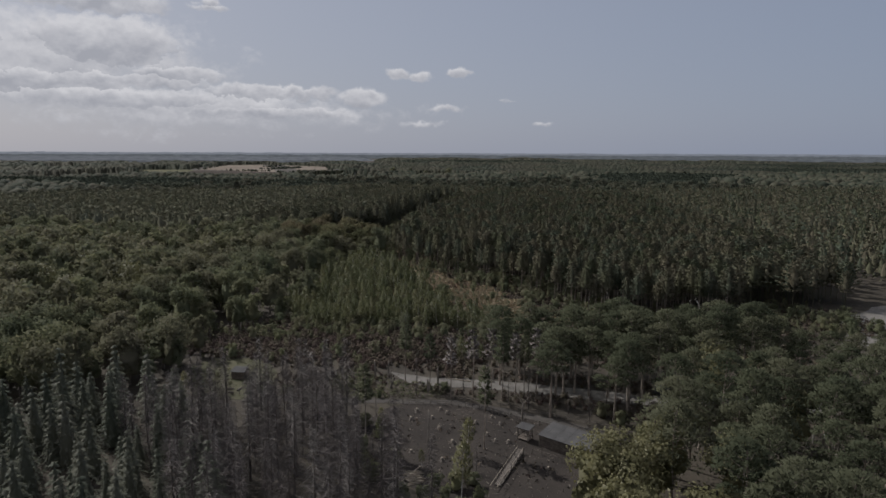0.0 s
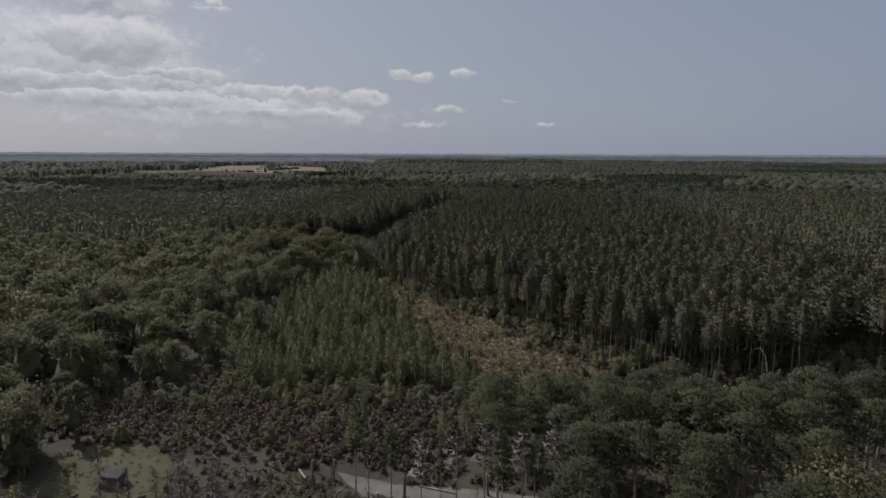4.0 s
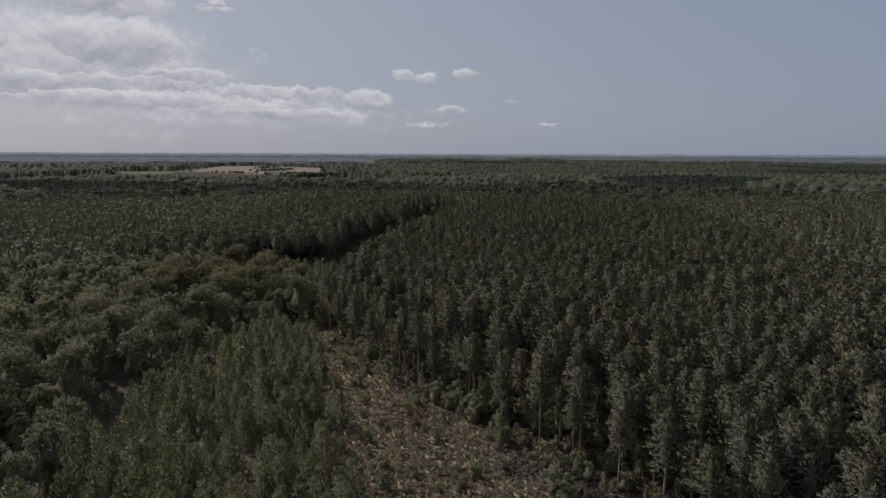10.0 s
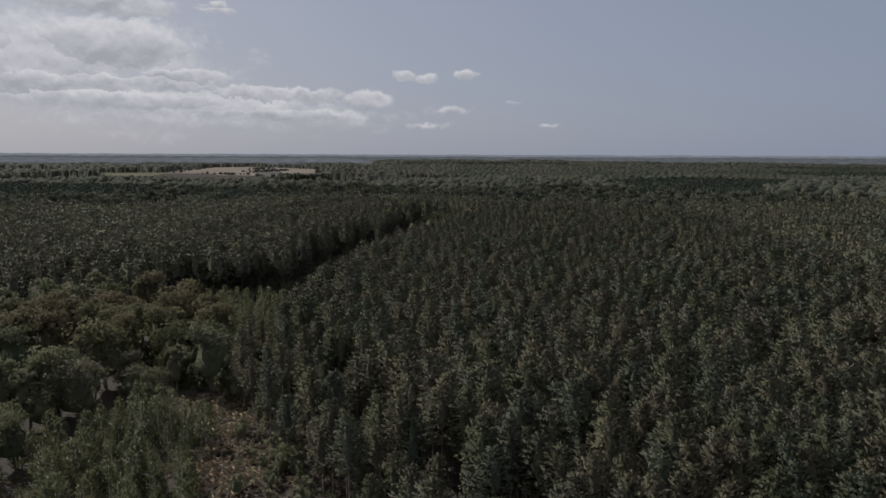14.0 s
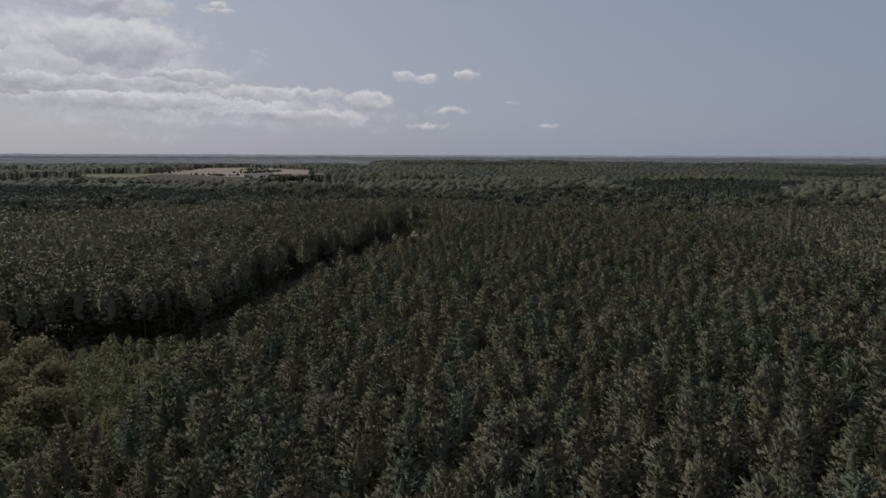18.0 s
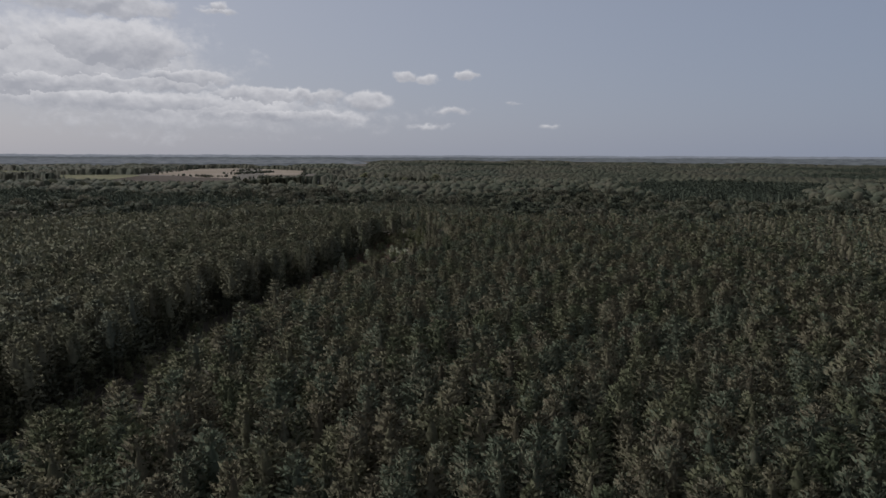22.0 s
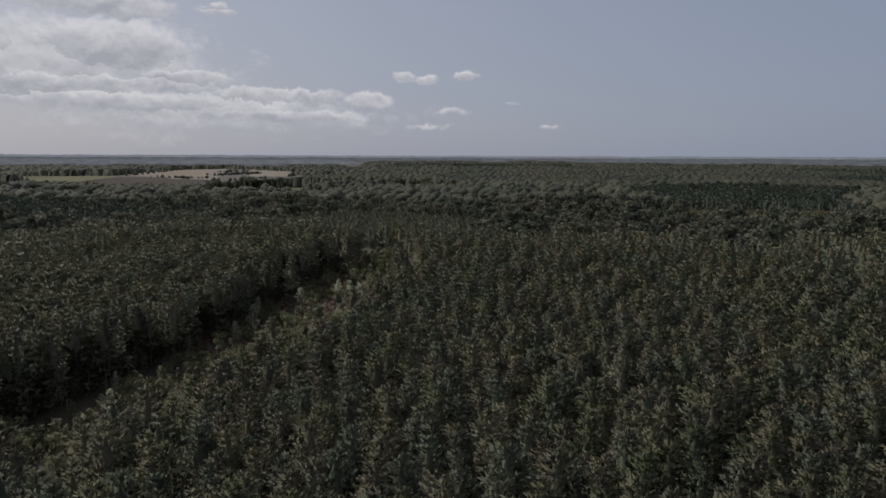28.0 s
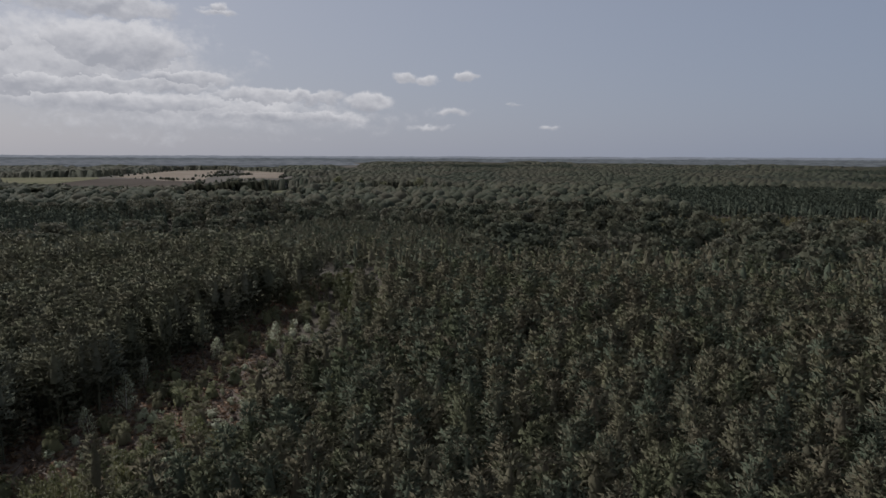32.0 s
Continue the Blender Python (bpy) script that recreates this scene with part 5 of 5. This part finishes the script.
def shed(x, y, turn, length, depth, front, rear, label, roof_mat, boards=9):
    """A boarded shed with a single-pitch roof. The foot lies at its front left corner; the front runs along x."""
    foot = tagged(new("shed"), label, "shed")
    foot.matrix_basis = pose(x, y, 0, 0, 0, turn)
    step = front / boards
    for side in ("front", "rear"):
        top = front if side == "front" else rear
        yy = 0.0 if side == "front" else depth
        wall = board_box("wall", foot, BOARDS, length / 2, yy, top / 2, length, 0.07, top)
        for k in range(boards if side == "front" else 0):
            board_box("board", wall, BOARDS, length / 2, yy - 0.05, step * (k + 0.5), length - 0.1, 0.03, step - 0.03, bevel=0.006)
    for xx in (0.04, length - 0.04):
        bm = bmesh.new()
        pts = [(0.06, 0), (depth - 0.06, 0), (depth - 0.06, rear), (0.06, front)]
        a = [bm.verts.new((xx - 0.035, p, q)) for p, q in pts]
        b = [bm.verts.new((xx + 0.035, p, q)) for p, q in pts]
        bm.faces.new(a)
        bm.faces.new(b[::-1])
        for k in range(4):
            bm.faces.new((a[k - 1], b[k - 1], b[k], a[k]))
        bmesh.ops.recalc_face_normals(bm, faces=bm.faces)
        part("wall", bm, BOARDS, foot)
    pitch = math.degrees(math.atan2(rear - front, depth))
    roof = board_box("roof", foot, roof_mat, length / 2, depth / 2, (front + rear) / 2 + 0.10, length + 0.5, depth / math.cos(radians(pitch)) + 0.6, 0.07, 0, pitch, "grey felted roof")
    for k in range(5):
        board_box("seam", roof, roof_mat, length * (k + 0.5) / 5, depth / 2, (front + rear) / 2 + 0.15, 0.07, depth / math.cos(radians(pitch)) + 0.58, 0.025, 0, pitch, bevel=0.004)
    for k in range(4):
        board_box("corner_post", foot, STAKES, (0, length, 0, length)[k], (-0.09, -0.09, depth + 0.09, depth + 0.09)[k], (front if k < 2 else rear) / 2, 0.12, 0.1, front if k < 2 else rear)
    board_box("door", foot, BOARDS, length * 0.72, -0.09, 0.95, 0.9, 0.05, 1.9, label="dark boarded door")
    return foot


shed(18.7, 114.5, -40, 10.5, 5.0, 2.3, 3.0, "long low dark-boarded shed with a grey roof", ROOFING)
shed(-52.2, 150.4, -8, 3.2, 2.4, 1.9, 2.3, "small brown wooden hut on the worn grass", ROOFING, 7)
shed(-28.8, 151.0, 6, 2.2, 1.8, 0.9, 1.2, "low pale-roofed shelter in the clearing", PATH_SOIL, 4)


def lookout(x, y, turn):
    foot = tagged(new("open_shelter"), "open-sided wooden shelter with a small flat roof", "shelter")
    foot.matrix_basis = pose(x, y, 0, 0, 0, turn)
    for sx in (-1.15, 1.15):
        for sy in (-0.85, 0.85):
            board_box("post", foot, STAKES, sx, sy, 1.3, 0.13, 0.13, 2.6)
    board_box("roof", foot, ROOFING, 0, 0, 2.72, 3.0, 2.4, 0.09, 0, 7, "grey boarded roof")
    board_box("floor", foot, BOARDS, 0, 0, 0.35, 2.5, 1.9, 0.08)
    for sy in (-0.85, 0.85):
        board_box("rail", foot, STAKES, 0, sy, 1.15, 2.3, 0.06, 0.09)
        board_box("rail", foot, STAKES, 0, sy, 0.75, 2.3, 0.06, 0.09)
    for sx in (-1.15, 1.15):
        board_box("brace", foot, STAKES, sx, 0, 1.9, 0.06, 1.7, 0.08, 0, 18)
    board_box("bench", foot, BOARDS, 0, 0.4, 0.75, 1.9, 0.4, 0.06)
    return foot


lookout(16.3, 117.4, -38)


def fence(line, gap, tall_m, label, rails=2):
    """Posts along a line with rails between them."""
    foot = tagged(new("fence"), label, "fence")
    foot.matrix_basis = pose(line[0][0], line[0][1], 0)
    ox, oy = line[0]
    spots = []
    for (x0, y0), (x1, y1) in zip(line, line[1:]):
        n = max(1, round(math.hypot(x1 - x0, y1 - y0) / gap))
        spots += [(x0 + (x1 - x0) * k / n, y0 + (y1 - y0) * k / n) for k in range(n)]
    spots.append(line[-1])
    for x, y in spots:
        h = tall_m * RNG.uniform(0.88, 1.1)
        board_box("post", foot, STAKES, x - ox, y - oy, h / 2, 0.11, 0.11, h, RNG.uniform(0, 40), RNG.uniform(-4, 4), bevel=0.02)
    for (x0, y0), (x1, y1) in zip(spots, spots[1:]):
        for k in range(rails):
            z = tall_m * (0.85 - 0.42 * k)
            board_box("rail", foot, STAKES, (x0 + x1) / 2 - ox, (y0 + y1) / 2 - oy, z, math.hypot(x1 - x0, y1 - y0), 0.05, 0.09, math.degrees(math.atan2(y1 - y0, x1 - x0)), bevel=0.008)
    return foot


fence([(-12, 134.6), (-8.8, 135.0), (-2.6, 134.6), (2.1, 134.2), (8.2, 132.6), (12.1, 129.2), (15.8, 126.4), (21.6, 122.8), (30, 117.5)], 1.7, 1.05, "weathered post-and-rail fence round the yard")
fence([(-12, 138.4), (3, 138.0), (15, 132.8), (28, 125.4), (36, 121)], 2.2, 0.95, "low fence along the far side of the path")
fence([(16.9, 111.2), (18.6, 110.6), (22.4, 107.4), (26, 104)], 1.3, 1.0, "short stake fence before the shed", 1)
fence([(-53.5, 139.3), (-45.2, 139.8), (-38, 140.2)], 1.6, 0.95, "low rail fence along the glade")


def boardwalk():
    foot = tagged(new("boardwalk"), "rough plank walkway with a pole handrail", "walkway")
    foot.matrix_basis = pose(9.4, 99.5, 0, 0, 0, math.degrees(math.atan2(12.5, 5.6)))
    for k in range(44):
        board_box("plank", foot, STAKES, 0.3 * k + 0.15, RNG.normal() * 0.04, 0.28 + 0.012 * k + RNG.normal() * 0.01, 0.25, 1.15 * RNG.uniform(0.9, 1.08), 0.05, RNG.uniform(-3, 3), bevel=0.006)
    for k in range(8):
        for side in (-0.6, 0.6):
            board_box("post", foot, STAKES, 1.8 * k + 0.2, side, 0.65, 0.1, 0.1, 1.3)
    for side in (-0.6, 0.6):
        board_box("handrail", foot, CUT_WOOD, 5.4, side, 1.28, 15.5, 0.09, 0.09, 0.6, label="pale pole handrail", bevel=0.03)


boardwalk()


def wood_form(points, radii, sides=7, ragged=0.0):
    v, f, _ = tube(points, radii, sides)
    v = v + RNG.normal(size=v.shape) * ragged
    top = len(v) - sides
    cap = [(top, top + k, top + k + 1) for k in range(1, sides - 1)]
    return v, np.concatenate([f, np.array(cap)])


def solid(name, form, mat, parent=None, label=""):
    ob = new(name, mesh_of(name, form[0], form[1], mat))
    if parent:
        ob.parent = parent
    return tagged(ob, label)


# Stumps with splayed roots
stump_models = []
for k in range(4):
    foot = tagged(new("tree_stump"), "cut tree stump with splayed roots on bare earth", "stump", "stumps in the yard")
    h = RNG.uniform(0.5, 0.9)
    solid("trunk", wood_form([(0, 0, 0), (0.02, 0, 0.2), (0.03, 0.02, h)], [0.55, 0.33, 0.28], 8, 0.02), GREY_BARK, foot)
    solid("cut_face", wood_form([(0.03, 0.02, h - 0.02), (0.03, 0.02, h + 0.02)], [0.25, 0.25], 8), CUT_WOOD, foot, "pale cut wood")
    for r in range(5):
        a = r * 1.256 + RNG.uniform(-0.3, 0.3)
        solid("root", wood_form([(0.2 * math.cos(a), 0.2 * math.sin(a), 0.28), (0.6 * math.cos(a), 0.6 * math.sin(a), 0.14), (1.15 * math.cos(a + 0.2), 1.15 * math.sin(a + 0.2), 0.02)], [0.14, 0.10, 0.03], 5), GREY_BARK, foot)
    stump_models.append(foot)
STUMPS = [(-5.4, 130.5), (-6.5, 126.3), (-2.1, 127.2), (-0.6, 122.0), (-0.4, 131.4), (1.1, 129.6), (-1.9, 117.9), (-5.8, 111.7), (0.0, 108.4), (2.0, 115.5), (10.5, 127.7), (18.9, 105.3),
          (12.0, 124.0), (12.9, 115.8), (14.9, 119.5), (-5.5, 148), (6, 121), (9, 119), (10.4, 116.6), (7.0, 125)]
for k, (x, y) in enumerate(STUMPS):
    m = pose(x, y, 0, 0, 0, RNG.uniform(0, 360)) @ Matrix.Scale(RNG.uniform(0.75, 1.15), 4)
    if k < 4:
        stump_models[k].matrix_basis = m
    else:
        copy_thing(stump_models[k % 4], pose(0, 0, 0)).matrix_basis = m

# Bare poles, broken stems, fallen and bent wood
for x, y, h, r in ((-2.7, 114.4, 7.0, 0.13), (-16.7, 151.3, 4.6, 0.22), (-13.6, 153.0, 3.8, 0.2), (-3.2, 142.0, 3.2, 0.24), (-1.1, 147.5, 4.4, 0.25), (-23.0, 148.0, 5.5, 0.14), (12.5, 148.5, 3.6, 0.2)):
    foot = tagged(new("dead_stem"), "bare broken tree stem standing in the clearing", "dead tree", "broken stems")
    foot.matrix_basis = pose(x, y, 0, RNG.uniform(-3, 3), RNG.uniform(-3, 3), RNG.uniform(0, 360))
    solid("trunk", wood_form([(0, 0, -0.05), (0.02, 0, 0.4), (0.04, 0.03, h * 0.6), (0.02, 0, h)], [r * 1.7, r * 1.1, r * 0.9, r * 0.75], 7, 0.012), GREY_BARK, foot)
    solid("broken_top", wood_form([(0.02, 0, h - 0.02), (0.05, 0.02, h + 0.22)], [r * 0.6, r * 0.15], 6, 0.01), CUT_WOOD, foot, "pale splintered top")


def dead_tree(name, x, y, form, mat, label):
    ob = solid(name, form, mat)
    ob.matrix_basis = pose(x, y, 0)
    return tagged(ob, label, "dead tree")


def merged(forms):
    vs, fs, o = [], [], 0
    for v, f in forms:
        vs.append(v)
        fs.append(f + o)
        o += len(v)
    return np.concatenate(vs), np.concatenate(fs)


dead_tree("forked_tree", 16.7, 125.1, merged([wood_form([(0, 0, 0), (0, 0, 2.6), (0.1, 0, 4.4)], [0.22, 0.17, 0.14]), wood_form([(0.1, 0, 4.2), (-0.7, 0.2, 6.0), (-0.8, 0.3, 8.2)], [0.12, 0.09, 0.02], 5),
          wood_form([(0.1, 0, 4.2), (1.2, 0.2, 5.4), (2.4, 0.3, 6.6)], [0.11, 0.08, 0.02], 5), wood_form([(1.2, 0.2, 5.4), (1.4, 0.6, 6.9)], [0.05, 0.01], 4)]), GREY_BARK, "forked leafless tree beside the fence")
dead_tree("leaning_trunk", -12.4, 144.4, merged([wood_form([(0, 0, 0), (0.4, 0.2, 1.2), (1.0, 0.4, 2.6), (2.4, 0.6, 3.6)], [0.34, 0.26, 0.18, 0.05]), wood_form([(0.7, 0.3, 1.9), (0.5, 0.8, 3.0)], [0.10, 0.02], 5)]), GREY_BARK, "torn leaning trunk with pale wood")
for x, y, a in ((-5.5, 103.3, 60), (-17, 141, 15), (4, 150, 160), (-20, 156, 120), (66, 176, 20)):
    ob = dead_tree("fallen_log", x, y, merged([wood_form([(-3.2, 0, 0.12), (0, 0.1, 0.16), (3.4, -0.1, 0.14)], [0.0, 0.0, 0.0], 5)]), CUT_WOOD, "fallen weathered log on the ground")
    me = ob.data
    bm = bmesh.new()
    bmesh.ops.create_cone(bm, cap_ends=True, segments=8, radius1=0.19, radius2=0.11, depth=6.5, matrix=pose(0, 0, 0.17, 0, 90, 0))
    bm.to_mesh(me)
    bm.free()
    ob.matrix_basis = pose(x, y, 0, 0, 0, a)
for x, y, turn, h in ((66, 179, 200, 8.0), (84, 200, 150, 9.0), (72, 116, 30, 8.0)):
    pts = [(0, 0, 0), (0.2, 0, h * 0.45), (0.8, 0, h * 0.8), (2.0, 0, h), (3.6, 0, h * 0.92), (4.8, 0, h * 0.66)]
    ob = dead_tree("bent_birch", x, y, wood_form(pts, [0.12, 0.10, 0.085, 0.07, 0.05, 0.02], 6), PALE_BARK, "pale dead birch bent over in an arc")
    ob.matrix_basis = pose(x, y, 0, 0, 0, turn)

for x, y, h, r in ((55, 207, 11.5, 0.16), (58, 205, 10.5, 0.14), (61, 209, 11.0, 0.13), (50, 212, 9.0, 0.12), (44, 222, 8.0, 0.12)):
    ob = dead_tree("dead_stem", x, y, merged([wood_form([(0, 0, 0), (0.1, 0.05, h * 0.5), (0.05, 0.1, h)], [r, r * 0.7, 0.03], 6)] +
                   [wood_form([(0.07, 0.05, h * q), (0.07 + 0.9 * math.cos(7 * q * 10), 0.05 + 0.9 * math.sin(7 * q * 10), h * q + 0.25)], [0.035, 0.01], 4) for q in (0.45, 0.55, 0.64, 0.72, 0.8, 0.88)]), GREY_BARK, "tall grey dead stem with bare stubs of branches")

# An ivy-clad snag at the edge of the heather
snag = tagged(new("ivy_snag"), "dead trunk clad in pale ivy with a broken crown", "dead tree")
snag.matrix_basis = pose(-10.6, 172.2, 0)
solid("trunk", wood_form([(0, 0, 0), (0.1, 0, 4), (0.2, 0.1, 8), (0.1, 0, 11)], [0.35, 0.3, 0.22, 0.06]), GREY_BARK, snag)
n = 900
z = RNG.uniform(0.2, 11.3, n)
a = RNG.uniform(0, 6.28, n)
r = np.where(z > 7, 0.5 + 1.5 * RNG.random(n) * np.sin((z - 6.6) / 5.2 * 3.14), 0.45 + 0.4 * RNG.random(n))
out = np.column_stack([np.cos(a), np.sin(a), np.full(n, 0.25)])
v, f, nrm = leaves(np.column_stack([np.cos(a) * r, np.sin(a) * r, z]), unit(out + RNG.normal(size=(n, 3)) * 0.4), RNG.uniform(0.2, 0.42, n), unit(out))
ivy = new("ivy", mesh_of("ivy", v, f, material("ivy_leaves", [(0.10, 0.11, 0.065), (0.15, 0.155, 0.10), (0.21, 0.21, 0.15)], 1.0, 4.0, by="tree", leaf=0.25, rough=0.5, bump=0), None, nrm))
ivy.parent = snag

# A stack of pale poles
pile = tagged(new("log_pile"), "loose stack of pale peeled poles", "log pile")
pile.matrix_basis = pose(-4.8, 102.0, 0, 0, 0, 12)
for k in range(22):
    row, col = divmod(k, 9)
    bm = bmesh.new()
    bmesh.ops.create_cone(bm, cap_ends=True, segments=7, radius1=0.10, radius2=0.07, depth=RNG.uniform(2.2, 3.4), matrix=pose(RNG.normal() * 0.25, col * 0.5 - 2.0 + 0.25 * row, 0.11 + 0.17 * row, RNG.uniform(-3, 3), 90, RNG.uniform(-14, 14)))
    part("pole", bm, CUT_WOOD, pile)

# A few logs as seats on the glade
for x, y, a in ((-50.3, 143.3, 10), (-48.0, 143.0, 80), (-49.6, 141.2, -20), (-44.0, 147.0, 40), (-55, 147, 60)):
    bm = bmesh.new()
    bmesh.ops.create_cone(bm, cap_ends=True, segments=9, radius1=0.24, radius2=0.21, depth=1.9, matrix=pose(0, 0, 0.23, 0, 90, 0))
    bmesh.ops.bevel(bm, geom=[e for e in bm.edges if len(e.link_faces) == 2 and e.calc_face_angle() > 1], offset=0.03, segments=1, affect="EDGES")
    me = bpy.data.meshes.new("log_bench")
    bm.to_mesh(me)
    bm.free()
    me.materials.append(GREY_BARK)
    ob = tagged(new("log_bench"), "short log laid as a seat on the grass", "log", "log seats")
    ob.matrix_basis = pose(x, y, 0, 0, 0, a)
    log = new("log", me)
    log.parent = ob

# A dark box trailer parked by the road
trailer = tagged(new("trailer"), "dark box trailer parked under the pines", "trailer")
trailer.matrix_basis = pose(51.2, 140.2, 0, 0, 0, -18)
board_box("body", trailer, DARK_METAL, 0, 0, 1.35, 3.6, 1.9, 1.7, bevel=0.06)
board_box("roof", trailer, DARK_METAL, 0, 0, 2.24, 3.7, 2.0, 0.08, bevel=0.03)
board_box("drawbar", trailer, DARK_METAL, -2.4, 0, 0.45, 1.3, 0.1, 0.1)
for sy in (-1.0, 1.0):
    bm = bmesh.new()
    bmesh.ops.create_cone(bm, cap_ends=True, segments=16, radius1=0.36, radius2=0.36, depth=0.22, matrix=pose(0.3, sy, 0.36, 90, 0, 0))
    wheel = part("wheel", bm, DARK_METAL, trailer)
    bm = bmesh.new()
    bmesh.ops.create_cone(bm, cap_ends=True, segments=12, radius1=0.18, radius2=0.18, depth=0.26, matrix=pose(0.3, sy, 0.36, 90, 0, 0))
    part("rim", bm, PALE_METAL, wheel)
crate = tagged(new("white_box"), "small white box under the trees", "box")
crate.matrix_basis = pose(76, 118, 0, 0, 0, 25)
board_box("body", crate, PALE_METAL, 0, 0, 0.4, 0.9, 0.7, 0.8, bevel=0.05)
board_box("lid", crate, PALE_METAL, 0, 0, 0.84, 0.96, 0.76, 0.08, bevel=0.03)

# Trees and bushes that stand singly in the yard
for k, (x, y, h) in enumerate(((4.7, 111.2, 7.5), (3.2, 96.0, 10.0), (-11.4, 112.7, 6.5), (-8.0, 103.9, 6.0), (-12.5, 124.0, 4.0), (-3.6, 106, 3.5), (-53, 141.5, 5.0), (-60, 141, 5.5))):
    foot = tree_thing("yellow_birch", birch_form(330, 0.17, 0.34, 0.06), PALE_BARK, YELLOW_LEAVES if k % 3 != 2 else BIRCH_LEAVES, "slim birch with yellowing leaves on bare earth", "birch", "birches in the yard")
    foot.matrix_basis = pose(x, y, 0, 0, 0, 40 * k) @ Matrix.Scale(h, 4)
shrub = [tree_thing("bush", leafy_form(520, 0.6, 0.04, 12, 0.11), GREY_BARK, LEAVES, "dense dark green bush on the rough ground", "bush", "bushes round the yard") for _ in range(3)]
spots = np.array([(-9, 97.5), (-6.5, 95), (-3, 94), (0.5, 95), (2.5, 98.5), (-1, 99.5), (-12, 101), (5.2, 100), (-14, 106), (-15, 111), (-13, 118), (-16, 123), (-7, 91), (-2, 90), (3, 91), (6, 94), (-56, 138), (-42, 137.5),
                  (-36, 140), (-22, 145), (-18, 142), (-14.5, 138.8), (-66, 150), (-68, 156), (-30, 160), (-20, 158), (0.5, 143), (34, 128), (37, 124), (40, 120)])
grow(shrub, spots, tall(len(spots), 1.3, 3.4))
p = clear_of(planted([(-22, 138), (0, 138.5), (2, 146), (-12, 150), (-24, 157), (-30, 150)], 1.1, 0.5), [TRACK])
strewn("rough_grass", tuft_forms + fern_forms, p, tall(len(p), 0.4, 0.9), LEAVES, "rough tufts of grass and weeds in the clearing", "grass")
p = clear_of(planted([(-8, 150), (4, 158), (45, 150), (90, 140), (88, 120), (46, 122), (34, 128), (8, 139), (-6, 142)], 2.0, 0.5), [ROAD, TRACK])
strewn("bank_heather", mound_forms, p, tall(len(p), 0.5, 1.2), HEATH, "dark heather on the bank by the road", "heather")
thin = np.array([(-12.5, 108), (-10, 117), (-14, 128), (-7, 100), (-2, 103), (6, 104), (-17, 120), (10, 133.5), (15, 135.5), (19, 133), (27, 129), (31, 126), (-12, 143), (-6, 139.5), (5, 140), (-20, 137), (36, 132), (40, 129)])
models = [tree_thing("bare_sapling", bare_form(300, 0.10), DARK_BARK, TWIGS, "thin leafless sapling at the edge of the yard", "sapling", "bare saplings") for _ in range(3)]
grow(models, thin, tall(len(thin), 5, 11))
p = planted(GLADE, 2.0, 0.5, stray=3)
strewn("glade_weeds", tuft_forms + fern_forms, p, tall(len(p), 0.3, 0.7), LEAVES, "tufts of rough grass on the glade", "grass")
p = planted(YARD, 2.6, 0.5, stray=3)
p = p[np.sin(p[:, 0] * 0.5) + np.sin(p[:, 1] * 0.37) + RNG.normal(size=len(p)) * 0.5 > 0.5]
strewn("yard_weeds", tuft_forms + fern_forms, p, tall(len(p), 0.3, 0.8), HEATH, "patches of dead weeds on bare earth", "weeds")
p = planted(YARD, 1.2, 0.5)
strewn("yard_twigs", [tube([(-0.4, 0, 0.02), (0.1, 0.1, 0.06), (0.5, 0.05, 0.03)], [0.03, 0.03, 0.01], 3), tube([(-0.2, 0, 0.0), (0.0, 0.0, 0.09), (0.2, 0.0, 0.0)], [0.06, 0.1, 0.05], 4)], p, tall(len(p), 0.6, 1.8), GREY_BARK,
       "twigs and clods strewn on bare earth", "twigs")

# ---- far landmarks ----


def far_house(x, y, turn, w, d, h, label):
    foot = tagged(new("house"), label, "house", "far white buildings")
    foot.matrix_basis = pose(x, y, float(height((x, y))[0]), 0, 0, turn)
    part("wall", box(bmesh.new(), 0, 0, h / 2, w, d, h, 0, 0.1), PALE_METAL, foot)
    bm = bmesh.new()
    a = [bm.verts.new(p) for p in ((-w / 2 - 0.4, -d / 2 - 0.4, h), (w / 2 + 0.4, -d / 2 - 0.4, h), (w / 2 + 0.4, d / 2 + 0.4, h), (-w / 2 - 0.4, d / 2 + 0.4, h), (-w / 2 - 0.4, 0, h + d * 0.4), (w / 2 + 0.4, 0, h + d * 0.4))]
    for f in ((0, 1, 5, 4), (2, 3, 4, 5), (0, 4, 3), (1, 2, 5), (0, 3, 2, 1)):
        bm.faces.new([a[i] for i in f])
    part("roof", bm, ROOFING, foot, "grey pitched roof")
    for k in range(3):
        window = part("window", box(bmesh.new(), w * (k - 1) / 3.2, -d / 2 - 0.06, h * 0.6, w * 0.14, 0.14, h * 0.3), DARK_METAL, foot)


for x, y, turn, w in ((-1745, 2572, 10, 26), (-1712, 2580, 0, 16), (-1655, 2520, 25, 24), (-215, 1532, 15, 14)):
    far_house(x, y, turn, w, 11, 11 if y > 2000 else 7, "distant white building among hedges")
poplar = tree_thing("poplar_tree", leafy_form(420, 0.12, 0.08, 14, 0.06), GREY_BARK, LEAVES, "tall narrow poplar above the far woods", "tree", "")
poplar.matrix_basis = pose(-70, 1404, 0) @ Matrix.Scale(27, 4)
for x, y, h, s in ((-116, 1470, 24, 0), (15, 1405, 24, 1), (-95, 1450, 20, 2), (-40, 1425, 18, 0)):
    big_tree = tree_thing("large_tree", leafy[s], GREY_BARK, LEAVES, "large rounded tree standing above the far wood", "tree", "large far trees")
    big_tree.matrix_basis = pose(x, y, 0, 0, 0, x) @ Matrix.Scale(h, 4)
